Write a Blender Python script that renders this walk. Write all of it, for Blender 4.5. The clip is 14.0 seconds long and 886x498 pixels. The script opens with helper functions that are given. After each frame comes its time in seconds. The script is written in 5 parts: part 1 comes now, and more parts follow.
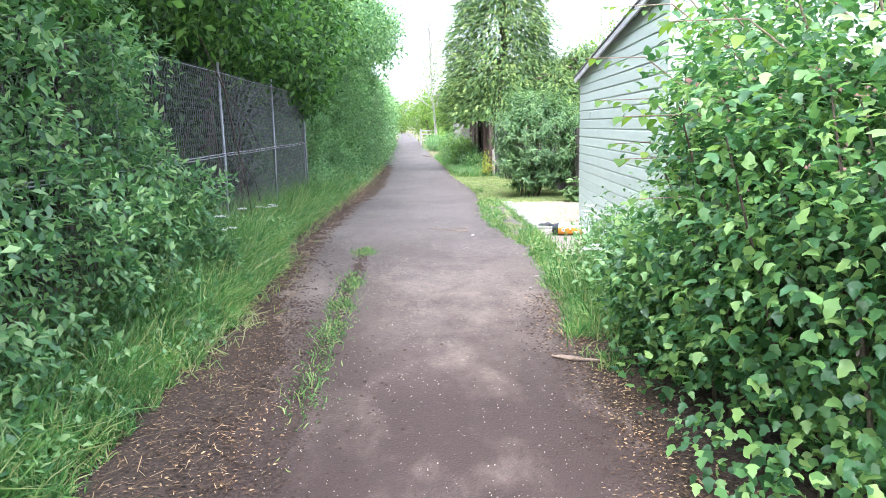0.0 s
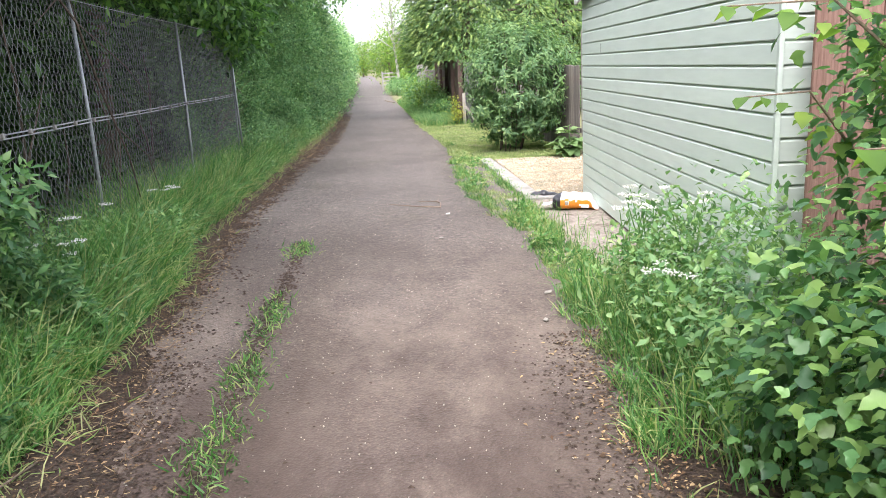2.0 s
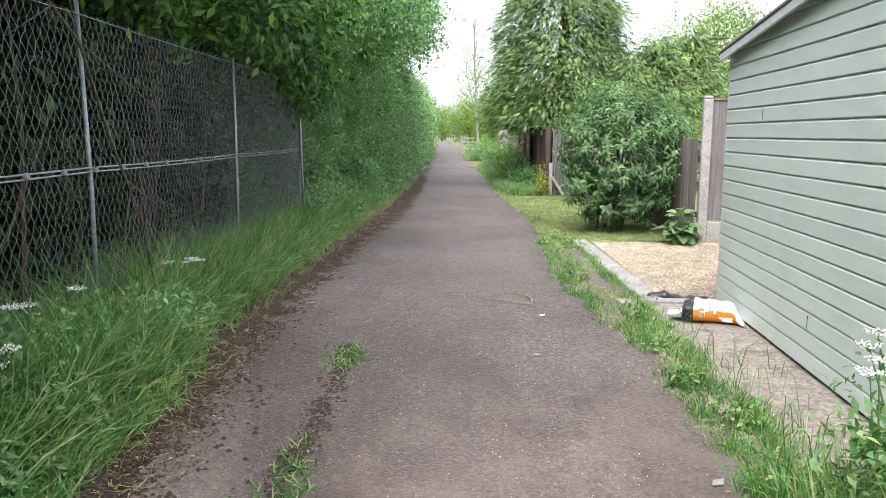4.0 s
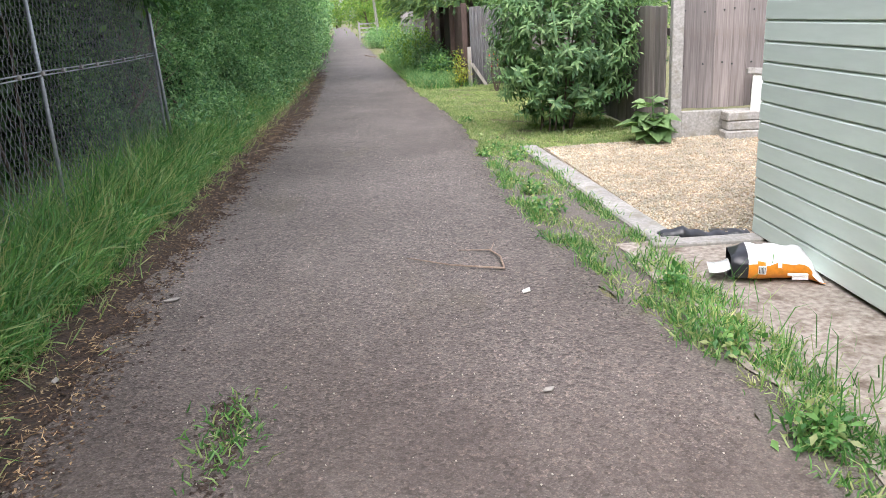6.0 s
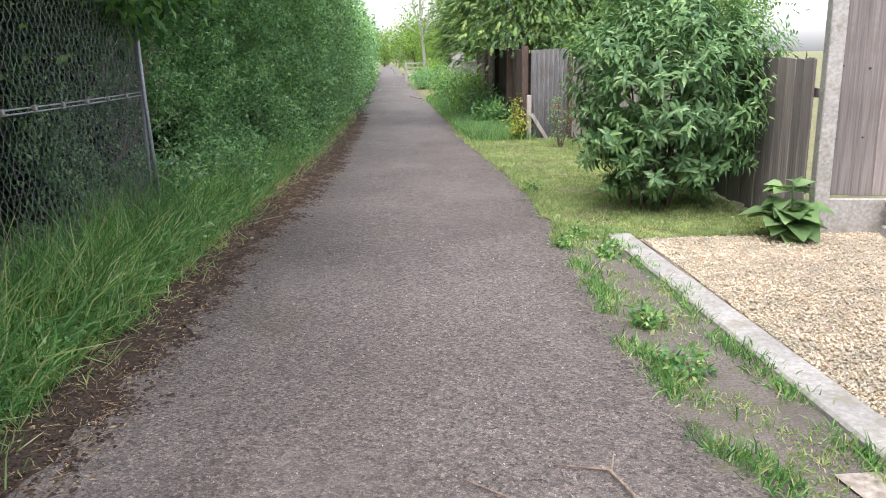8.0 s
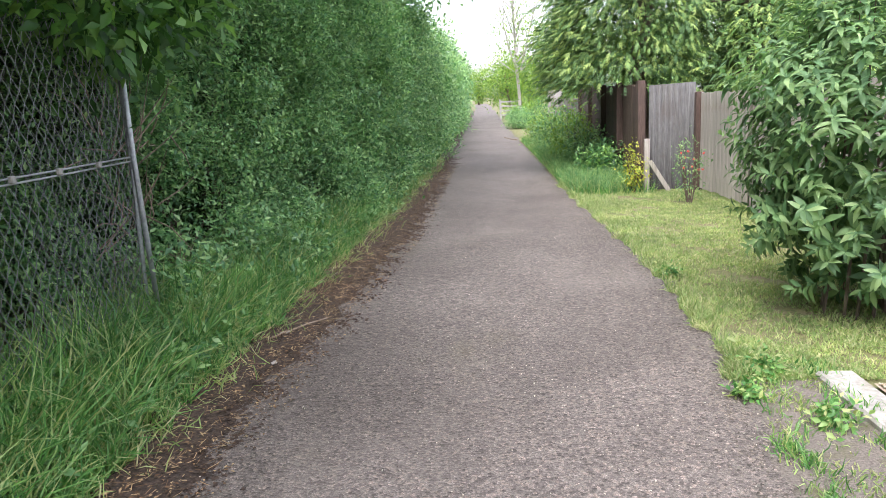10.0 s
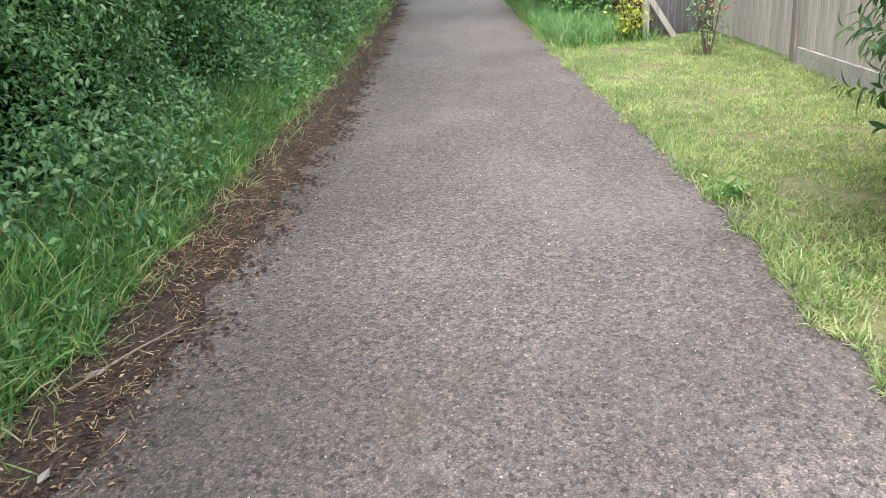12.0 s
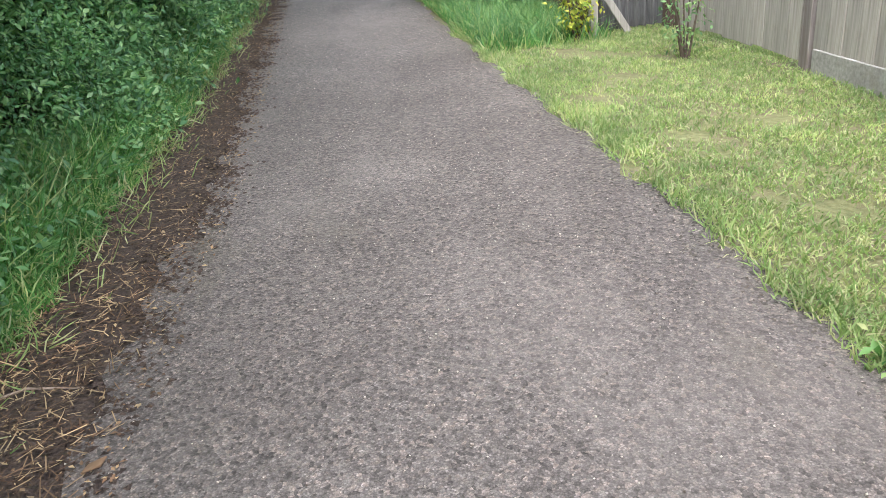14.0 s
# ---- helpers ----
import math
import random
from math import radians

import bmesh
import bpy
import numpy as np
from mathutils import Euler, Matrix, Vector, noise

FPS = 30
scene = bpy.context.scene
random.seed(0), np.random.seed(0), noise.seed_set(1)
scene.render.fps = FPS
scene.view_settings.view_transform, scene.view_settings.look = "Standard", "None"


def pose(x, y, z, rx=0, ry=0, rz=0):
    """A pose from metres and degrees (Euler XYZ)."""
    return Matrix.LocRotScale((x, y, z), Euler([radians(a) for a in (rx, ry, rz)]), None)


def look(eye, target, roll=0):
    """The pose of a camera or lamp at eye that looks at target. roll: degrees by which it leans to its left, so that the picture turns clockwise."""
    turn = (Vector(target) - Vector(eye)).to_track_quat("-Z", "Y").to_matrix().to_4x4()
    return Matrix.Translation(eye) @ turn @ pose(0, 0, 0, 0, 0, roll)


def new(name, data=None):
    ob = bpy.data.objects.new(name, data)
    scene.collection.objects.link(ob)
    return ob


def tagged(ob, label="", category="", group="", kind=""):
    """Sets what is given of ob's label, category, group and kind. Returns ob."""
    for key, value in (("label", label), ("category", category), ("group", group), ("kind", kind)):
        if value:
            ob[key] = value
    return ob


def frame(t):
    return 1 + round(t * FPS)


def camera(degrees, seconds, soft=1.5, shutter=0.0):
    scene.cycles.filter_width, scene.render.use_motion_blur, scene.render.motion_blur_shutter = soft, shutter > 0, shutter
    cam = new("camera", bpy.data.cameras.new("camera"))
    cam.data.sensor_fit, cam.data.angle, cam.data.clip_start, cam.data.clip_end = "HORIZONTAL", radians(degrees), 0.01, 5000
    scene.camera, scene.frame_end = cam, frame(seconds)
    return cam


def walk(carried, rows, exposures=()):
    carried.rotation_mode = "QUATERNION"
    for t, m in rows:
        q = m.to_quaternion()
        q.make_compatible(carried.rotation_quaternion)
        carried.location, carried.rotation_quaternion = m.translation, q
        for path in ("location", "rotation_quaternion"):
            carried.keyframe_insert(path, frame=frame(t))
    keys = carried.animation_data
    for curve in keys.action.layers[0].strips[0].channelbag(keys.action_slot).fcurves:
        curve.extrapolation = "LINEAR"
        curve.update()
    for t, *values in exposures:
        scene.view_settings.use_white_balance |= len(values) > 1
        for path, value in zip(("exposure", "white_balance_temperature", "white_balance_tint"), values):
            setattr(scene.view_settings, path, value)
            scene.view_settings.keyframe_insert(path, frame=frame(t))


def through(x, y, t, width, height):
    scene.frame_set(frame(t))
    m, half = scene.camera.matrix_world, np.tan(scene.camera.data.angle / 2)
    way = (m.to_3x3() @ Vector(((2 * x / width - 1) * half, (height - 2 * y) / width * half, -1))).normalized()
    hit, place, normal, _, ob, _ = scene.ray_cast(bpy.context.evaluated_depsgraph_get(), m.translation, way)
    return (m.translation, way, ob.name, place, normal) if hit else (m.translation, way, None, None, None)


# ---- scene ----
PATH = [
    (0, (0.381, 1.916, 1.375), (0.44, 3.889, 1.058), -1.1),
    (0.5, (0.362, 2.494, 1.356), (0.541, 4.459, 1.026), -1.1),
    (1, (0.419, 3.103, 1.334), (0.499, 5.063, 0.944), -3.4),
    (1.5, (0.444, 3.726, 1.385), (0.504, 5.668, 0.91), -2.3),
    (2, (0.492, 4.282, 1.385), (0.624, 6.222, 0.92), -2.9),
    (2.2, (0.498, 4.518, 1.351), (0.48, 6.494, 1.043), -2.7),
    (4.3, (0.393, 6.186, 1.32), (0.357, 8.164, 1.028), 0.4),
    (4.5, (0.377, 6.401, 1.286), (0.337, 8.388, 1.061), -0.8),
    (5, (0.335, 6.888, 1.295), (0.432, 8.857, 0.953), -1.2),
    (5.5, (0.344, 7.416, 1.304), (0.459, 9.347, 0.796), -1.2),
    (6, (0.314, 7.943, 1.33), (0.494, 9.847, 0.746), -3.4),
    (6.5, (0.374, 8.453, 1.297), (0.473, 10.382, 0.781), -3.6),
    (7, (0.37, 8.949, 1.327), (0.421, 10.883, 0.82), -2.2),
    (7.2, (0.337, 9.13, 1.324), (0.385, 11.081, 0.885), -2.5),
    (9.3, (0.375, 11.21, 1.376), (0.564, 13.117, 0.803), 1.9),
    (9.5, (0.395, 11.414, 1.348), (0.492, 13.336, 0.805), 0.9),
    (9.9, (0.397, 11.788, 1.374), (0.198, 13.742, 0.999), -4.3),
    (10, (0.376, 11.875, 1.373), (0.227, 13.832, 0.989), -2.5),
    (10.5, (0.368, 12.387, 1.336), (0.134, 14.334, 0.943), -3.8),
    (11, (0.38, 12.899, 1.32), (0.259, 14.817, 0.766), -2.6),
    (11.5, (0.401, 13.475, 1.33), (0.392, 15.345, 0.622), -5.7),
    (12, (0.407, 14.02, 1.33), (0.318, 15.862, 0.557), -5.8),
    (12.5, (0.409, 14.53, 1.281), (0.399, 16.313, 0.374), -3.8),
    (13, (0.333, 15.015, 1.27), (0.23, 16.783, 0.341), -6.6),
    (13.5, (0.427, 15.515, 1.287), (0.315, 17.298, 0.387), -6.9),
    (14, (0.249, 15.921, 1.311), (0.419, 17.723, 0.46), -6.4),
]
cam = camera(60.0, 14.0, soft=0.85)
walk(cam, [(t, look(eye, target, roll)) for t, eye, target, roll in PATH], [(0, 2.45, 5800, 16), (0.6, 2.2, 5800, 16), (1.2, 2.25, 6300, 16), (2.2, 2.08, 6400, 16), (4.3, 1.8, 6250, 16), (7.2, 1.75, 6250, 16), (9.5, 1.95, 6350, 16), (11, 2.2, 6350, 16), (12.5, 2.05, 6150, 12), (14, 2.0, 6100, 12)])

# ---- world, sun ----
EL, AZ = radians(62), radians(197)
world = bpy.data.worlds.new("sky")
scene.world = world
world.use_nodes = True
wn, wl = world.node_tree.nodes, world.node_tree.links
wn.clear()
sky = wn.new("ShaderNodeTexSky")
sky.sky_type, sky.sun_disc = "NISHITA", False
sky.sun_elevation, sky.sun_rotation = EL, AZ
sky.air_density, sky.dust_density, sky.ozone_density = 1.0, 2.5, 1.0
grey = wn.new("ShaderNodeHueSaturation")
grey.inputs["Saturation"].default_value = 0.4
back = wn.new("ShaderNodeBackground")
back.inputs["Strength"].default_value = 0.15
wout = wn.new("ShaderNodeOutputWorld")
wl.new(sky.outputs[0], grey.inputs["Color"])
wl.new(grey.outputs[0], back.inputs["Color"])
wl.new(back.outputs[0], wout.inputs["Surface"])
lamp = bpy.data.lights.new("sun", "SUN")
lamp.energy, lamp.angle, lamp.color = 1.5, radians(70), (1.0, 0.96, 0.9)
sun = new("sun", lamp)
SUN_WAY = Vector((math.sin(AZ) * math.cos(EL), math.cos(AZ) * math.cos(EL), math.sin(EL)))
sun.matrix_world = look(SUN_WAY * 40, (0, 0, 0))

rng = np.random.default_rng(7)


# ---- materials ----
def nodes_of(name):
    m = bpy.data.materials.new(name)
    m.use_nodes = True
    nt = m.node_tree
    return m, nt, nt.nodes["Principled BSDF"]


def ramp(nt, src, stops):
    r = nt.nodes.new("ShaderNodeValToRGB")
    el = r.color_ramp.elements
    while len(el) < len(stops):
        el.new(0.5)
    for e, (p, c) in zip(el, stops):
        e.position, e.color = p, (*c, 1)
    nt.links.new(src, r.inputs[0])
    return r.outputs[0]


def noise_of(nt, scale, detail=4.0, rough=0.55, stretch=None, coords="Object"):
    tc = nt.nodes.new("ShaderNodeTexCoord")
    n = nt.nodes.new("ShaderNodeTexNoise")
    n.inputs["Scale"].default_value, n.inputs["Detail"].default_value, n.inputs["Roughness"].default_value = scale, detail, rough
    src = tc.outputs[coords]
    if stretch:
        mp = nt.nodes.new("ShaderNodeMapping")
        mp.inputs["Scale"].default_value = stretch
        nt.links.new(src, mp.inputs["Vector"])
        src = mp.outputs[0]
    nt.links.new(src, n.inputs["Vector"])
    return n.outputs["Fac"]


def mix(nt, fac, a, b, how="MIX"):
    m = nt.nodes.new("ShaderNodeMix")
    m.data_type, m.blend_type = "RGBA", how
    for sock, v in ((m.inputs[0], fac), (m.inputs[6], a), (m.inputs[7], b)):
        if isinstance(v, (int, float)):
            sock.default_value = v
        elif isinstance(v, tuple):
            sock.default_value = (*v, 1)
        else:
            nt.links.new(v, sock)
    return m.outputs[2]


def bump(nt, bsdf, height, strength, dist=0.01):
    b = nt.nodes.new("ShaderNodeBump")
    b.inputs["Strength"].default_value, b.inputs["Distance"].default_value = strength, dist
    nt.links.new(height, b.inputs["Height"])
    nt.links.new(b.outputs[0], bsdf.inputs["Normal"])


def surface(name, lo, hi, rough=0.8, fine=60, coarse=3, stretch=None, strength=0.4, stain=None, metal=0.0, random_tone=0.0, dist=0.01):
    m, nt, b = nodes_of(name)
    f, c = noise_of(nt, fine, stretch=stretch), noise_of(nt, coarse, stretch=stretch)
    col = ramp(nt, f, [(0.3, lo), (0.7, hi)])
    tone = ramp(nt, c, [(0.3, (0.8, 0.8, 0.8)), (0.7, (1.1, 1.1, 1.1))])
    col = mix(nt, 1.0, col, tone, "MULTIPLY")
    if stain:
        s = noise_of(nt, coarse * 2.7, 6, 0.65)
        col = mix(nt, ramp(nt, s, [(0.52, (0, 0, 0)), (0.68, (0.8, 0.8, 0.8))]), col, stain)
    if random_tone:
        oi = nt.nodes.new("ShaderNodeObjectInfo")
        k = random_tone
        col = mix(nt, 1.0, col, ramp(nt, oi.outputs["Random"], [(0, (1 - k,) * 3), (1, (1 + k, 1 + k * 0.9, 1 + k * 0.8))]), "MULTIPLY")
    nt.links.new(col, b.inputs["Base Color"])
    b.inputs["Roughness"].default_value, b.inputs["Metallic"].default_value = rough, metal
    bump(nt, b, f, strength, dist)
    return m


def leaf_mat(name, tones, rough=0.5, through=0.35, spec=0.4):
    """Leaves: each its own tone, some light passing through."""
    m, nt, b = nodes_of(name)
    g = nt.nodes.new("ShaderNodeNewGeometry")
    n = len(tones)
    col = ramp(nt, g.outputs["Random Per Island"], [((i + 0.5) / n, c) for i, c in enumerate(tones)])
    patch = noise_of(nt, 1.3, 3)
    col = mix(nt, 1.0, col, ramp(nt, patch, [(0.3, (0.75, 0.78, 0.75)), (0.7, (1.22, 1.18, 1.12))]), "MULTIPLY")
    clump = noise_of(nt, 6.5, 2)
    col = mix(nt, 1.0, col, ramp(nt, clump, [(0.35, (0.78, 0.82, 0.8)), (0.65, (1.2, 1.16, 1.1))]), "MULTIPLY")
    nt.links.new(col, b.inputs["Base Color"])
    b.inputs["Roughness"].default_value = rough
    b.inputs["Specular IOR Level"].default_value = spec
    t = nt.nodes.new("ShaderNodeBsdfTranslucent")
    nt.links.new(mix(nt, 1.0, col, (1.3, 1.4, 0.9), "MULTIPLY"), t.inputs["Color"])
    s = nt.nodes.new("ShaderNodeMixShader")
    s.inputs[0].default_value = through
    out = nt.nodes["Material Output"]
    nt.links.new(b.outputs[0], s.inputs[1])
    nt.links.new(t.outputs[0], s.inputs[2])
    nt.links.new(s.outputs[0], out.inputs["Surface"])
    return m


def plain(name, col, rough=0.6, metal=0.0):
    m, nt, b = nodes_of(name)
    f = noise_of(nt, 40)
    nt.links.new(ramp(nt, f, [(0.3, tuple(c * 0.82 for c in col)), (0.7, tuple(min(1, c * 1.1) for c in col))]), b.inputs["Base Color"])
    b.inputs["Roughness"].default_value, b.inputs["Metallic"].default_value = rough, metal
    return m


def asphalt_mat():
    """Worn tarmac: pale chippings in a dark binder, mossy and dusty patches."""
    m, nt, b = nodes_of("worn_tarmac")
    tc = nt.nodes.new("ShaderNodeTexCoord")
    v = nt.nodes.new("ShaderNodeTexVoronoi")
    v.inputs["Scale"].default_value = 190
    nt.links.new(tc.outputs["Object"], v.inputs["Vector"])
    sep = nt.nodes.new("ShaderNodeSeparateColor")
    nt.links.new(v.outputs["Color"], sep.inputs[0])
    chips = ramp(nt, sep.outputs[0], [(0.0, (0.089, 0.081, 0.075)), (0.5, (0.129, 0.118, 0.11)), (0.88, (0.159, 0.147, 0.136)), (0.99, (0.23, 0.212, 0.2))])
    gaps = ramp(nt, v.outputs["Distance"], [(0.4, (1, 1, 1)), (0.8, (0.6, 0.58, 0.57))])
    col = mix(nt, 1.0, chips, gaps, "MULTIPLY")
    w = nt.nodes.new("ShaderNodeTexVoronoi")
    w.inputs["Scale"].default_value = 78
    nt.links.new(tc.outputs["Object"], w.inputs["Vector"])
    tint = nt.nodes.new("ShaderNodeSeparateColor")
    nt.links.new(w.outputs["Color"], tint.inputs[0])
    col = mix(nt, 1.0, col, ramp(nt, tint.outputs[1], [(0.0, (0.45, 0.43, 0.42)), (0.22, (0.8, 0.78, 0.77)), (0.6, (1.05, 1.03, 1.02)), (0.9, (1.3, 1.22, 1.17)), (1.0, (1.7, 1.55, 1.46))]), "MULTIPLY")
    big = noise_of(nt, 0.55, 5, 0.6)
    col = mix(nt, 1.0, col, ramp(nt, big, [(0.3, (0.72, 0.69, 0.67)), (0.7, (1.25, 1.23, 1.22))]), "MULTIPLY")
    mid = noise_of(nt, 26, 3)
    col = mix(nt, 1.0, col, ramp(nt, mid, [(0.35, (0.8, 0.79, 0.78)), (0.65, (1.15, 1.15, 1.15))]), "MULTIPLY")
    moss = noise_of(nt, 1.4, 6, 0.65, (1, 0.35, 1))
    col = mix(nt, ramp(nt, moss, [(0.58, (0, 0, 0)), (0.75, (0.45, 0.45, 0.45))]), col, (0.075, 0.065, 0.03))
    dust = noise_of(nt, 0.8, 6, 0.7, (1, 0.4, 1))
    col = mix(nt, ramp(nt, dust, [(0.52, (0, 0, 0)), (0.76, (0.5, 0.5, 0.5))]), col, (0.2, 0.176, 0.158))
    way = nt.nodes.new("ShaderNodeSeparateXYZ")
    nt.links.new(tc.outputs["Object"], way.inputs[0])
    span = nt.nodes.new("ShaderNodeMapRange")
    span.inputs["From Min"].default_value, span.inputs["From Max"].default_value = 12.5, 6.0
    nt.links.new(way.outputs["Y"], span.inputs["Value"])
    mud = ramp(nt, noise_of(nt, 1.1, 7, 0.7, (1.6, 0.5, 1)), [(0.37, (0.0, 0.0, 0.0)), (0.6, (0.92, 0.92, 0.92))])
    col = mix(nt, mix(nt, 1.0, mud, span.outputs[0], "MULTIPLY"), col, (0.052, 0.037, 0.03))
    drift = nt.nodes.new("ShaderNodeMath")
    drift.operation = "MULTIPLY_ADD"
    nt.links.new(noise_of(nt, 1.2, 6, 0.65, (1, 0.45, 1)), drift.inputs[0])
    drift.inputs[1].default_value = 1.5
    nt.links.new(way.outputs["X"], drift.inputs[2])
    band = ramp(nt, drift.outputs[0], [(0.3, (0, 0, 0)), (0.62, (0.5, 0.5, 0.5)), (0.8, (0.55, 0.55, 0.55)), (1.0, (0.1, 0.1, 0.1))])
    col = mix(nt, mix(nt, 1.0, band, span.outputs[0], "MULTIPLY"), col, (0.062, 0.045, 0.032))
    early = nt.nodes.new("ShaderNodeMapRange")
    early.inputs["From Min"].default_value, early.inputs["From Max"].default_value = 10.5, 7.8
    nt.links.new(way.outputs["Y"], early.inputs["Value"])
    tracks = ramp(nt, drift.outputs[0], [(0.16, (0.6, 0.6, 0.6)), (0.42, (0.08, 0.08, 0.08)), (0.7, (0.1, 0.1, 0.1)), (0.98, (0.5, 0.5, 0.5))])
    tracks = mix(nt, 1.0, tracks, ramp(nt, noise_of(nt, 2.3, 7, 0.7, (1.2, 0.6, 1)), [(0.36, (0, 0, 0)), (0.6, (1, 1, 1))]), "MULTIPLY")
    col = mix(nt, mix(nt, 1.0, tracks, early.outputs[0], "MULTIPLY"), col, (0.25, 0.215, 0.18))
    near = nt.nodes.new("ShaderNodeMapRange")
    near.inputs["From Min"].default_value, near.inputs["From Max"].default_value = 8.4, 5.6
    nt.links.new(way.outputs["Y"], near.inputs["Value"])
    trod = ramp(nt, noise_of(nt, 1.7, 7, 0.68, (1.3, 0.6, 1)), [(0.31, (0.0, 0.0, 0.0)), (0.5, (0.95, 0.95, 0.95))])
    col = mix(nt, mix(nt, 1.0, trod, near.outputs[0], "MULTIPLY"), col, (0.04, 0.027, 0.023))
    warm = mix(nt, span.outputs[0], (1.0, 1.0, 1.0), (1.1, 1.0, 0.97))
    col = mix(nt, 1.0, col, warm, "MULTIPLY")
    nt.links.new(col, b.inputs["Base Color"])
    b.inputs["Roughness"].default_value = 0.72
    b.inputs["Specular IOR Level"].default_value = 0.4
    bump(nt, b, w.outputs["Distance"], 0.6, 0.008)
    return m


TARMAC = asphalt_mat()
SOIL = surface("dark_soil", (0.022, 0.013, 0.01), (0.105, 0.072, 0.053), 0.95, 55, 6, strength=1.0, dist=0.03, stain=(0.05, 0.034, 0.025))
EARTH = surface("grassy_earth", (0.1, 0.115, 0.04), (0.2, 0.19, 0.085), 0.95, 30, 2, strength=0.8, dist=0.03, stain=(0.17, 0.13, 0.085))
GRAVEL_BED = surface("gravel_bed", (0.24, 0.19, 0.13), (0.45, 0.38, 0.3), 0.9, 80, 3, strength=0.9)
CONCRETE = surface("weathered_concrete", (0.23, 0.22, 0.2), (0.37, 0.355, 0.33), 0.9, 45, 3, strength=0.35, stain=(0.2, 0.185, 0.14))
SLAB = surface("broken_concrete", (0.19, 0.155, 0.125), (0.4, 0.36, 0.31), 0.95, 35, 2.2, strength=0.8, stain=(0.1, 0.068, 0.048))
SHED_PAINT = surface("sage_green_paint", (0.52, 0.6, 0.55), (0.58, 0.66, 0.61), 0.45, 25, 0.8, (1, 0.15, 1), strength=0.12, random_tone=0.05)
SHED_DARK = plain("shadow_lining", (0.05, 0.055, 0.05), 0.9)
ROOF_FELT = surface("roof_felt", (0.16, 0.16, 0.16), (0.26, 0.26, 0.25), 0.9, 90, 3)
FASCIA = plain("grey_white_fascia", (0.62, 0.62, 0.63), 0.6)
OLD_WOOD = surface("weathered_grey_timber", (0.13, 0.112, 0.104), (0.265, 0.235, 0.222), 0.85, 7, 1.2, (9, 9, 0.3), strength=0.25, random_tone=0.24, stain=(0.16, 0.125, 0.108))
PALE_WOOD = surface("bleached_timber", (0.25, 0.23, 0.205), (0.43, 0.4, 0.365), 0.85, 7, 1.2, (9, 9, 0.3), strength=0.25, random_tone=0.16, stain=(0.24, 0.2, 0.165))
DARK_WOOD = surface("dark_brown_timber", (0.035, 0.022, 0.018), (0.1, 0.065, 0.052), 0.85, 22, 2, (6, 6, 0.35), strength=0.5, random_tone=0.2)
SHEET = surface("weathered_corrugated_sheet", (0.062, 0.062, 0.062), (0.13, 0.13, 0.128), 0.8, 20, 1.5, (3, 3, 0.4), strength=0.3, stain=(0.075, 0.068, 0.062))
GALV = surface("galvanised_steel", (0.26, 0.27, 0.28), (0.4, 0.42, 0.42), 0.5, 50, 4, metal=0.4, strength=0.1)
WIRE = surface("dull_galvanised_wire", (0.12, 0.126, 0.13), (0.215, 0.222, 0.227), 0.5, 60, 5, metal=0.3, strength=0.1)
BARK = surface("bark", (0.06, 0.045, 0.032), (0.17, 0.13, 0.1), 0.95, 25, 4, (3, 3, 0.6), strength=0.9, dist=0.02)
PALE_BARK = surface("pale_bark", (0.25, 0.23, 0.2), (0.45, 0.42, 0.38), 0.9, 25, 4, (3, 3, 0.6), strength=0.6)
TWIG = surface("dry_twig", (0.16, 0.115, 0.08), (0.34, 0.26, 0.2), 0.9, 60, 6, strength=0.5)
GRASS = leaf_mat("verge_grass", [(0.06, 0.175, 0.05), (0.09, 0.235, 0.068), (0.135, 0.3, 0.09), (0.21, 0.37, 0.13), (0.38, 0.42, 0.21)], 0.45, 0.4)
LAWN = leaf_mat("lawn_grass", [(0.19, 0.29, 0.11), (0.26, 0.36, 0.145), (0.33, 0.4, 0.185), (0.43, 0.43, 0.27)], 0.55, 0.4)
HEDGE = leaf_mat("hedge_leaves", [(0.08, 0.19, 0.09), (0.125, 0.27, 0.12), (0.19, 0.36, 0.155), (0.31, 0.47, 0.23)], 0.38, 0.4, 0.5)
# Dark greens hold the shade inside foliage; one far tree simply is dark.
SHADE_LEAF = leaf_mat("dark_and_shaded_leaves", [(0.02, 0.05, 0.018), (0.035, 0.08, 0.025), (0.06, 0.13, 0.035)], 0.45, 0.3)
HAZEL = leaf_mat("broad_green_leaves", [(0.045, 0.13, 0.055), (0.07, 0.18, 0.075), (0.105, 0.24, 0.09), (0.16, 0.32, 0.11), (0.27, 0.43, 0.15)], 0.36, 0.38, 0.5)
BUDDLEIA = leaf_mat("grey_green_leaves", [(0.08, 0.165, 0.08), (0.115, 0.215, 0.1), (0.15, 0.265, 0.12), (0.225, 0.34, 0.165)], 0.5, 0.38, 0.35)
CONIFER = leaf_mat("conifer_sprays", [(0.065, 0.13, 0.055), (0.1, 0.19, 0.07), (0.155, 0.26, 0.085), (0.27, 0.37, 0.12)], 0.65, 0.3)
# Hedge clusters use it as sunlit colour; for weeds it is their own.
LIT_WEED_LEAF = leaf_mat("sunlit_hedge_and_weed_leaves", [(0.1, 0.22, 0.095), (0.14, 0.28, 0.12), (0.19, 0.34, 0.15), (0.26, 0.4, 0.18)], 0.5, 0.4)
CANOPY = leaf_mat("overhanging_leaves", [(0.03, 0.08, 0.025), (0.055, 0.14, 0.04), (0.095, 0.215, 0.055), (0.16, 0.3, 0.08)], 0.45, 0.45)
